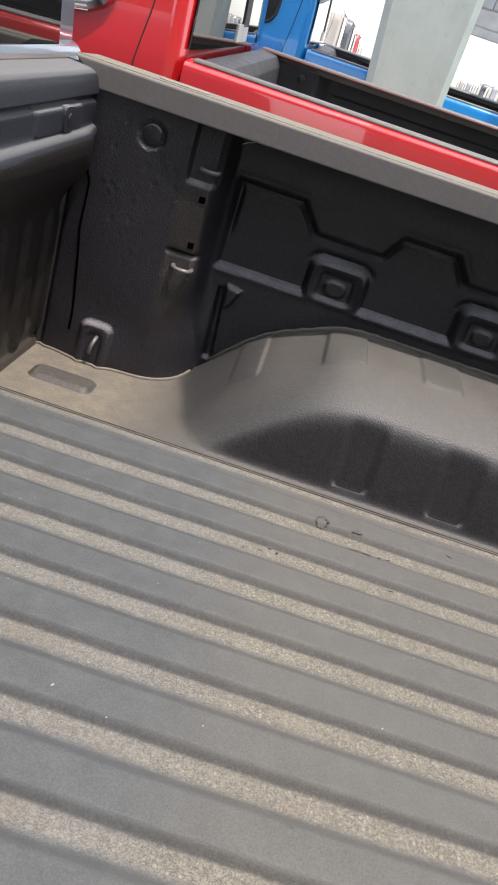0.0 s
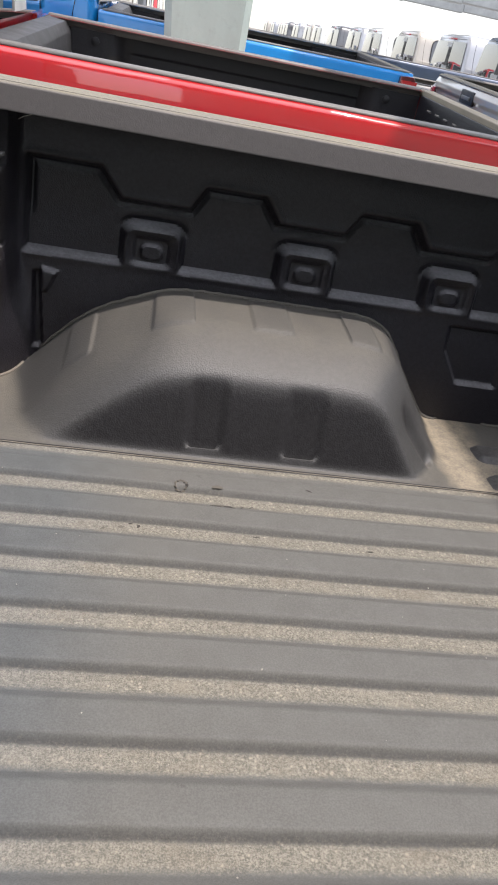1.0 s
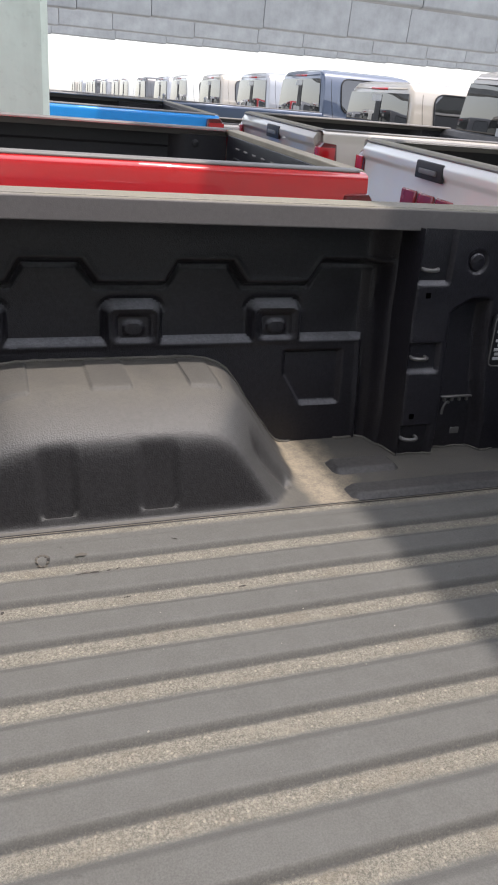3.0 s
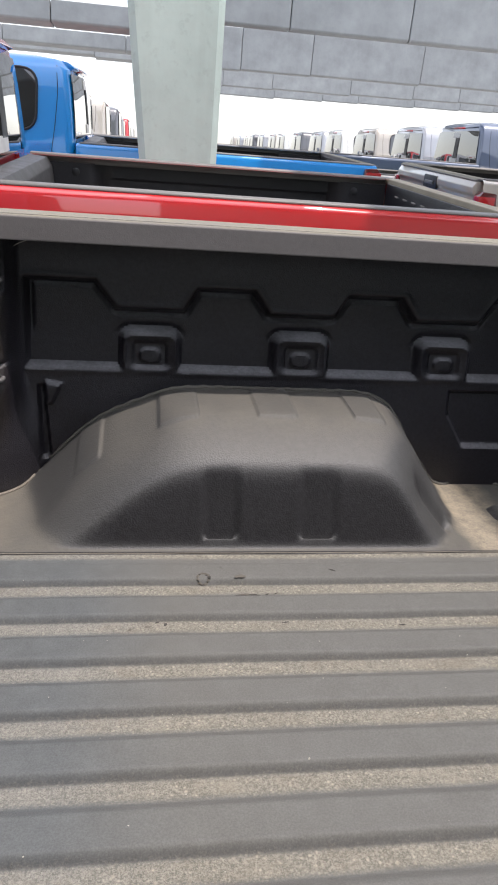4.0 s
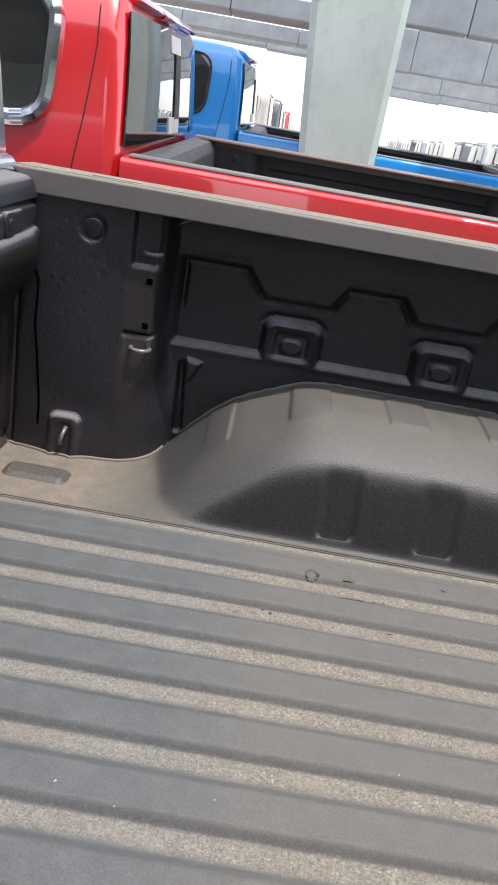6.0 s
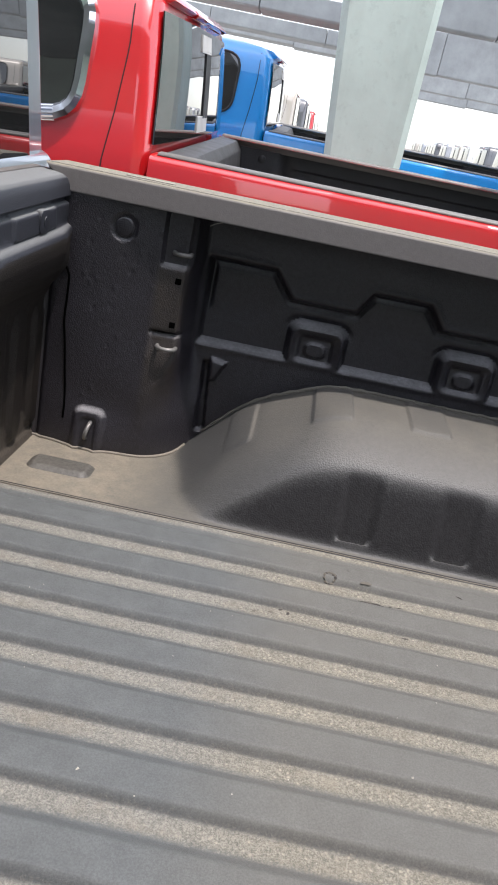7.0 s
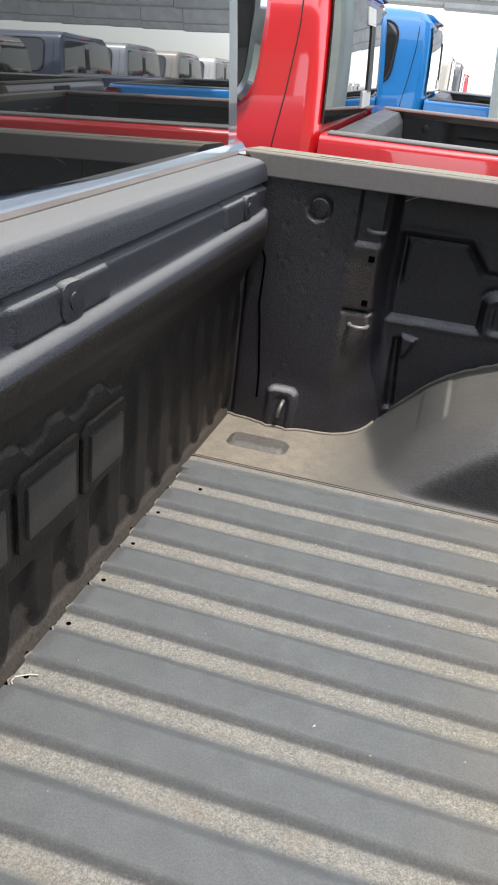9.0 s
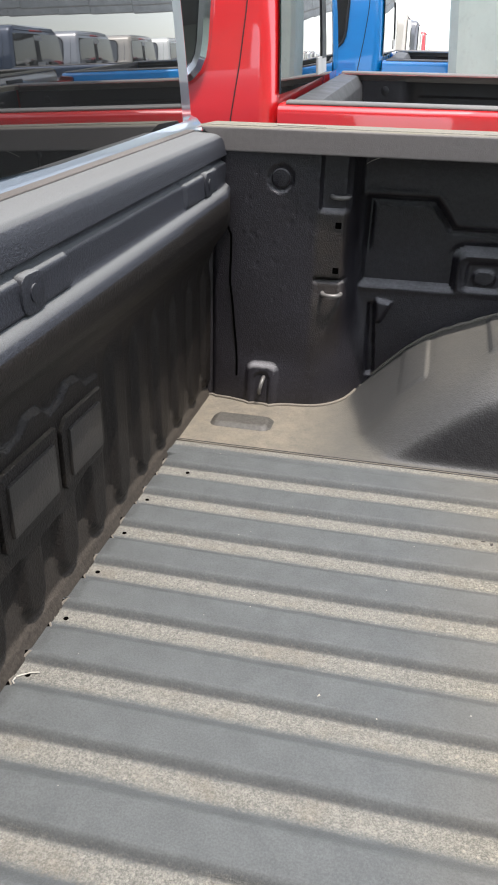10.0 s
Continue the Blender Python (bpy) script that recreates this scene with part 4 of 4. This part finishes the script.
for hx_, hy_ in k0:
    part("drain_hole", bm_lathe([(0.0038, -0.002), (0.0036, 0.0005), (0.0004, 0.0007)], 0, 0, 0, 12), HOLE, OWN).matrix_local = pose(hx_, hy_, BEDZ - 0.0098, 90)
rng = random.Random(5)
# dust lines: along the floor seams and where the ribs meet the front wall
for s in (1, -1):
    part("floor_seam", bm_tube([(x, s * (0.6225 + 0.0006 * math.sin(x * 37)), BEDZ + 0.0002) for x in np.linspace(0.04, BED_END, 60)], 0.0010, 6), SEALER, OWN)
    part("seam_gap", bm_tube([(x, s * 0.6265, BEDZ - 0.0012) for x in np.linspace(0.04, BED_END, 30)], 0.0024, 6), SEAM, OWN)
edge = []
for y in np.arange(-0.60, 0.6201, 0.006):
    ph = abs((y - VALLEY + PITCH / 2) % PITCH - PITCH / 2)
    z = BEDZ - float(rib_depth(y)) - 0.010 * float(sstep(0.020, 0.040, ph))
    edge.append((0.040 + 0.012 * float(sstep(0.016, 0.04, ph)) + rng.uniform(-0.0015, 0.0015), y, z + 0.001))
part("dust_line", bm_tube(edge, 0.0019, 6), SEALER, OWN)
gap = [[(x - 0.014, y, z - 0.0015), (x - 0.0015, y, z + 0.0002)] for x, y, z in edge]
part("open_gap", slab(np.array(gap, float), (0, 0, 0.0012)), HOLE, OWN, "dark open gap in front of the floor")
# dried marks and grit on the floor
rng = random.Random(5)


def crumb(x, y, r, mat, h=0.002, n=9, stretch=1.0, turn=0.0):
    bm = bmesh.new()
    rim = []
    for k in range(n):
        a = 2 * math.pi * k / n
        q = r * rng.uniform(0.6, 1.2)
        u, v = q * stretch * math.cos(a), q * math.sin(a)
        rim.append(bm.verts.new((x + u * math.cos(turn) - v * math.sin(turn), y + u * math.sin(turn) + v * math.cos(turn), 0)))
    mid = bm.verts.new((x, y, h))
    for k in range(n):
        bm.faces.new((rim[k], rim[(k + 1) % n], mid))
    z = BEDZ - float(rib_depth(y))
    for v in bm.verts:
        v.co.z += z + 0.0004
    return bm


PALE = plain("pale_grit", (0.40, 0.38, 0.33), 0.9)
DRIED = plain("dried_mud", (0.115, 0.105, 0.088), 0.95)
TAR = plain("dark_scuff", (0.035, 0.031, 0.027), 0.8)
grit = bmesh.new()
for _ in range(110):
    x, y, r = rng.uniform(0.06, 1.8), rng.uniform(-0.55, 0.60), rng.uniform(0.0006, 0.0014)
    z = BEDZ - float(rib_depth(y))
    vs = [grit.verts.new((x + r * math.cos(a), y + r * math.sin(a), z)) for a in (0, 1.7, 3.1, 4.6)]
    tip = grit.verts.new((x, y, z + r))
    for k in range(4):
        grit.faces.new((vs[k], vs[(k + 1) % 4], tip))
g = part("grit", grit, PALE, None, smooth=False)
tagged(g, "pale grit and crumbs scattered on the bed floor", "grit", kind="stuff")
for x, y, r, mat, st, tu in ((0.797, 0.486, 0.0030, TAR, 4.0, -0.08), (0.821, 0.485, 0.0036, TAR, 3.2, 0.02), (0.845, 0.491, 0.0022, TAR, 2.2, 0.3), (0.862, 0.494, 0.0014, TAR, 4.0, 0.5),
                             (0.741, 0.541, 0.004, TAR, 1.2, 0), (0.800, 0.536, 0.006, DRIED, 2.2, 0.1), (0.805, 0.489, 0.0040, DRIED, 4.0, 0.0),
                             *[(0.733 + 0.0105 * math.cos(q), 0.535 + 0.0105 * math.sin(q), 0.0030, DRIED if k % 4 else TAR, 2.1, q + 1.57) for k, q in enumerate(np.linspace(0, 5.8, 11).tolist())],
                             (0.661, 0.403, 0.004, TAR, 1.6, 1.2), (0.632, 0.398, 0.004, DRIED, 2.0, 0.1), (0.604, 0.391, 0.0034, DRIED, 1.8, 0.8), (0.648, 0.410, 0.0028, TAR, 2.4, 0.6), (0.836, 0.089, 0.0016, PALE, 1.2, 0),
                             (0.427, -0.009, 0.0019, PALE, 1.5, 0.9), (0.862, 0.404, 0.0017, TAR, 4.0, 0.2), (0.98, 0.555, 0.0015, TAR, 5.0, -0.5), (1.065, 0.391, 0.0020, TAR, 4.0, 0.1)):
    c = part("floor_scuff", crumb(x, y, r, mat, 0.0012 if mat is TAR else 0.003, 11, st, tu), mat)
    tagged(c, "small dried scuff mark on the bed floor" if mat is TAR else "small pale crumb on the bed floor", "scuff mark", "marks on the bed floor")

# loose fibres: a curled thread, broken straws by the front wall, a dry stalk under the rail cap


def fibre(name, points, r, mat, label):
    tagged(part(name, bm_tube(points, r, 6), mat), label, name)


THREAD = plain("pale_fibre", (0.55, 0.53, 0.47), 0.8)
curl = np.array([(1.513, 0.276), (1.509, 0.262), (1.512, 0.248), (1.523, 0.238), (1.552, 0.230), (1.585, 0.229)])
fibre("thread", [(x, y, BEDZ - float(rib_depth(y)) + 0.0014) for x, y in curl], 0.0009, THREAD, "pale curled thread lying on the bed floor")
for straw in (((0.046, -0.062), (0.060, -0.053), (0.072, -0.050)), ((0.046, -0.064), (0.048, -0.074), (0.055, -0.082))):
    fibre("straw", [(x, y, BEDZ - float(rib_depth(y)) + 0.0014 + 0.001 * k) for k, (x, y) in enumerate(straw)], 0.0009, THREAD, "short dry straw by the front bed wall")
fibre("stalk", [(0.362, 0.9035, 1.4085), (0.372, 0.900, 1.415), (0.382, 0.899, 1.419), (0.394, 0.9012, 1.423)], 0.0005, THREAD, "thin dry stalk caught under the rail cap")

# front wall of the bed
prof = [(-0.045, 1.416), (-0.02, 1.420), (0.015, 1.4215), (0.040, 1.421), (0.056, 1.4185), (0.0655, 1.413), (0.0705, 1.404), (0.073, 1.394), (0.075, 1.384), (0.0765, 1.380), (0.063, 1.3775),
        (0.0625, 1.3685), (0.0735, 1.3655), (0.0745, 1.350), (0.076, 1.332), (0.078, 1.326), (0.090, 1.321), (0.097, 1.316), (0.101, 1.306), (0.101, 1.292), (0.096, 1.278), (0.085, 1.262), (0.068, 1.246),
        (0.052, 1.230), (0.042, 1.212), (0.036, 1.190)] + [(0.034, z) for z in np.linspace(1.17, 0.90, 40)] + [(0.036, 0.885), (0.042, 0.872), (0.043, 0.860)]
prof = np.array(prof)
run = np.concatenate([[0], np.cumsum(np.hypot(*np.diff(prof, axis=0).T))])
fine_run = np.linspace(0, run[-1], int(run[-1] / 0.0028))
prof = np.stack([np.interp(fine_run, run, prof[:, 0]), np.interp(fine_run, run, prof[:, 1])], -1)
prof[1:-1] = (prof[:-2] + 2 * prof[1:-1] + prof[2:]) / 4


def climb(y):
    """The slight rise of the front wall's top along its length."""
    return 0.040 * (np.hypot(y + 0.35, 0.15) - 0.381)


by = np.arange(-0.905, 0.9055, 0.0042)
BY, BI = np.meshgrid(by, np.arange(len(prof)), indexing="ij")
BX, BZ = prof[BI, 0].copy(), prof[BI, 1].copy()
low = (BZ < 1.20)
RISE = climb(BY) * sstep(1.22, 1.33, BZ)      # the moulding climbs a little towards the sides
RIB_STEP = 0.106
RIB_Y = (BY - 0.130 + RIB_STEP / 2) % RIB_STEP - RIB_STEP / 2
RIB = np.where(BZ > 0.937, np.abs(RIB_Y), np.hypot(RIB_Y, (BZ - 0.937) * 0.9)) - 0.029      # upright ribs with rounded feet
PLATE = [(-0.34, 1.010), (0.10, 1.012), (0.255, 1.045), (0.257, 1.160), (0.212, 1.165), (0.192, 1.182), (0.155, 1.186), (0.138, 1.171), (0.100, 1.166), (0.082, 1.182), (0.045, 1.186), (0.028, 1.170),
         (-0.010, 1.166), (-0.028, 1.182), (-0.065, 1.186), (-0.082, 1.170), (-0.34, 1.165)]
ON = sstep(0.005, -0.005, sd_poly(BY, BZ, PLATE))
BX += np.where(low, 0.009 * ON + (1 - ON) * (0.011 * sstep(0.009, -0.009, RIB) - 0.005) * sstep(1.20, 1.15, BZ) * sstep(0.884, 0.900, BZ), 0)
BX -= 0.020 * sstep(0.80, 0.90, np.abs(BY)) * np.exp(-((BZ - 1.297) / 0.028) ** 2)      # the roll dies away at the side walls
band = sstep(1.326, 1.332, BZ) * (1 - sstep(1.368, 1.374, BZ))
for yc in (0.045, 0.72, -0.63):
    BX += 0.006 * band * sstep(0.108, 0.100, np.abs(BY - yc + 0.030))
bm = bm_grid(np.stack([BX, BY, BZ + RISE], -1))
for f in bm.faces:
    c = f.calc_center_median()
    # the roll's underside takes the darker liner: its shade is put into the colour
    if c.z - climb(c.y) < 1.309 and c.x > 0.02:
        f.material_index = 1
        d = (c.y - 0.077 + RIB_STEP / 2) % RIB_STEP - RIB_STEP / 2
        if c.z < 0.920 + 0.032 * math.sqrt(max(0.0, 1 - (d / 0.024) ** 2)) and math.hypot(abs(d) - RIB_STEP / 2, max(0.0, 0.937 - c.z) * 0.9) > 0.027:
            f.material_index = 2      # lighter tongues between the feet of the ribs
bulk = part("front_bed_wall", bm, LINER_TOP, OWN, "grey moulded front wall with dark ribbed lower panel")
bulk.data.materials.append(LINER_BULK)
bulk.data.materials.append(LINER_FOOT)
for yc in (0.022, 0.72, -0.63):
    lift = float(climb(yc))
    plug = bm_prism(rounded([(yc - 0.026, 1.326 + lift), (yc + 0.026, 1.326 + lift), (yc + 0.026, 1.370 + lift), (yc - 0.026, 1.370 + lift)], 0.017), "x", 0.07, 0.0845, 0.003, 2)
    core = bm_lathe([(0.010, -0.004), (0.010, 0.0015), (0.002, 0.0022), (0.0004, 0.0022)], 0, 0, 0, 16)
    bmesh.ops.rotate(core, cent=(0, 0, 0), matrix=Matrix.Rotation(-math.pi / 2, 3, "Z"), verts=core.verts)
    bmesh.ops.translate(core, vec=(0.0845, yc, 1.348 + lift), verts=core.verts)
    plug = join(plug, core)
    part("wall_plug", plug, LINER_TOP, bulk)
# plain raised blocks where the wall carries its emblem
for y0, y1 in ((0.114, 0.248), (-0.048, 0.102), (-0.222, -0.062)):
    z0, z1 = 1.044, 1.148
    outer = [(y0 + 0.006, z0), (y1 - 0.010, z0), (y1, z0 + 0.016), (y1, z1), (y0 + 0.016, z1), (y0, z1 - 0.016), (y0, z0 + 0.006)]
    block = part("raised_block", bm_prism(outer, "x", 0.034, 0.050, 0.004, 2), LINER_BULK, bulk, "plain raised emblem shape")
    part("block_face", bm_prism([(y0 + 0.016, z0 + 0.016), (y1 - 0.016, z0 + 0.016), (y1 - 0.016, z1 - 0.016), (y0 + 0.016, z1 - 0.016)], "x", 0.046, 0.0550, 0.004, 2), EMBLEM, block)
# painted sill under the rear window
sill = bm_prism([(-0.12, 1.37), (-0.020, 1.37), (-0.012, 1.408), (-0.014, 1.424), (-0.024, 1.436), (-0.04, 1.443), (-0.12, 1.448)], "y", 0.0, 1.01, 0.004, 2)
sill = join(sill, bm_prism([(-0.12, 1.37), (-0.020, 1.37), (-0.012, 1.408), (-0.014, 1.424), (-0.024, 1.436), (-0.04, 1.443), (-0.12, 1.448)], "y", -1.01, 0.0, 0.004, 2))
for v in sill.verts:
    v.co.z += float(climb(v.co.y))
part("window_sill", sill, PAINTS["steel"], OWN)
# strip added for the darkness of the gap between sill and front wall
for y0, y1 in ((-0.90, 0.0), (0.0, 0.90)):
    strip = bm_box(-0.016, 0.003, y0, y1, 1.4185, 1.4235, 0.001, 1)
    for v in strip.verts:
        v.co.z += float(climb(v.co.y))
    part("sill_gap_strip", strip, SILL_GAP, OWN, "dull brown-grey strip standing in for the dark gap under the sill")

# ---- column and the viaduct overhead ----
colm = []
for z in (0.0, 0.8, 1.6, 2.6, 3.6, 5.0, 7.2):
    grow = 0.095 * max(0.0, z - 1.6)
    x0, x1, y0, y1, ch = 0.567 - grow, 1.150 + 0.012 * (z - 1.6), 5.30, 5.92, 0.05
    colm.append([(x0 + ch, y0, z), (x1 - ch, y0, z), (x1, y0 + ch, z), (x1, y1 - ch, z), (x1 - ch, y1, z), (x0 + ch, y1, z), (x0, y1 - ch, z), (x0, y0 + ch, z)])
col = part("column", bm_loft(colm), CONCRETE)
tagged(col, "weathered grey concrete column with chamfered edges", "column", kind="structure")


def girder(y, zb, depth, h, joint, tilt=0.0, start=1.6, stop=110.0):
    """A precast girder across the yard between two piers: segments of three widths with open joints, inclined face, flat soffit."""
    g = empty("girder")
    tagged(g, "precast concrete viaduct girder in jointed segments", "girder", kind="structure")
    x, k = joint - 49.8, 0
    while x < stop:
        wide = (4.2, 6.8, 5.6)[k % 3]
        a, b = max(x, start), min(x + wide, stop)
        if b - a > 0.3:
            part("segment", bm_prism([(0, 0.06), (0.08, 0), (depth, 0), (depth, h), (-h * 0.10, h)], "x", 0.016, b - a - 0.016, 0.02, 1), SOFFIT, g, smooth=False).location = (a, y, zb + tilt * (a - 5))
        x, k = x + wide, k + 1
    return g


girder(27.0, 6.10, 0.45, 3.6, 5.36)
girder(47.0, 7.05, 0.5, 2.2, 6.05, 0.012, 2.3)
girder(67.0, 8.05, 0.6, 3.8, 6.9, 0.016, 3.0)
girder(90.0, 9.35, 0.7, 4.0, 4.0, 0.018, 4.0)
# the span beyond the pier: slimmer beams with daylight between them
girder(27.0, 5.64, 1.2, 0.64, 3.1, 0.0, -46.0, 1.4)
girder(47.0, 7.47, 1.4, 0.78, 5.0, 0.0, -46.0, 2.1)
girder(67.0, 9.12, 1.6, 0.72, 2.0, -0.02, -46.0, 2.8)
# unseen decks: one dims the sky behind, one casts the bed's shadow edge
for x0, x1, y0, y1, words in ((-60, 60, -12.4, -6.0, "behind the aisle"), (3.11, 4.95, -3.0, 24, "over the aisle")):
    deck = part("deck", bm_box(x0, x1, y0, y1, 7.4, 8.2, 0.05, 1), SOFFIT, smooth=False)
    tagged(deck, f"concrete viaduct deck {words}", "deck", kind="structure")
# added out of view: the red side mirrors it, bright in its gap
for x0, x1 in ((-60, -1.75), (0.95, 60)):
    back = part("unseen_wall", bm_box(x0, x1, -12.3, -12.0, 0.0, 7.4, 0.02, 1), CONCRETE, smooth=False)
    tagged(back, "unseen plain wall added to darken what the red side mirrors", "wall", kind="structure")
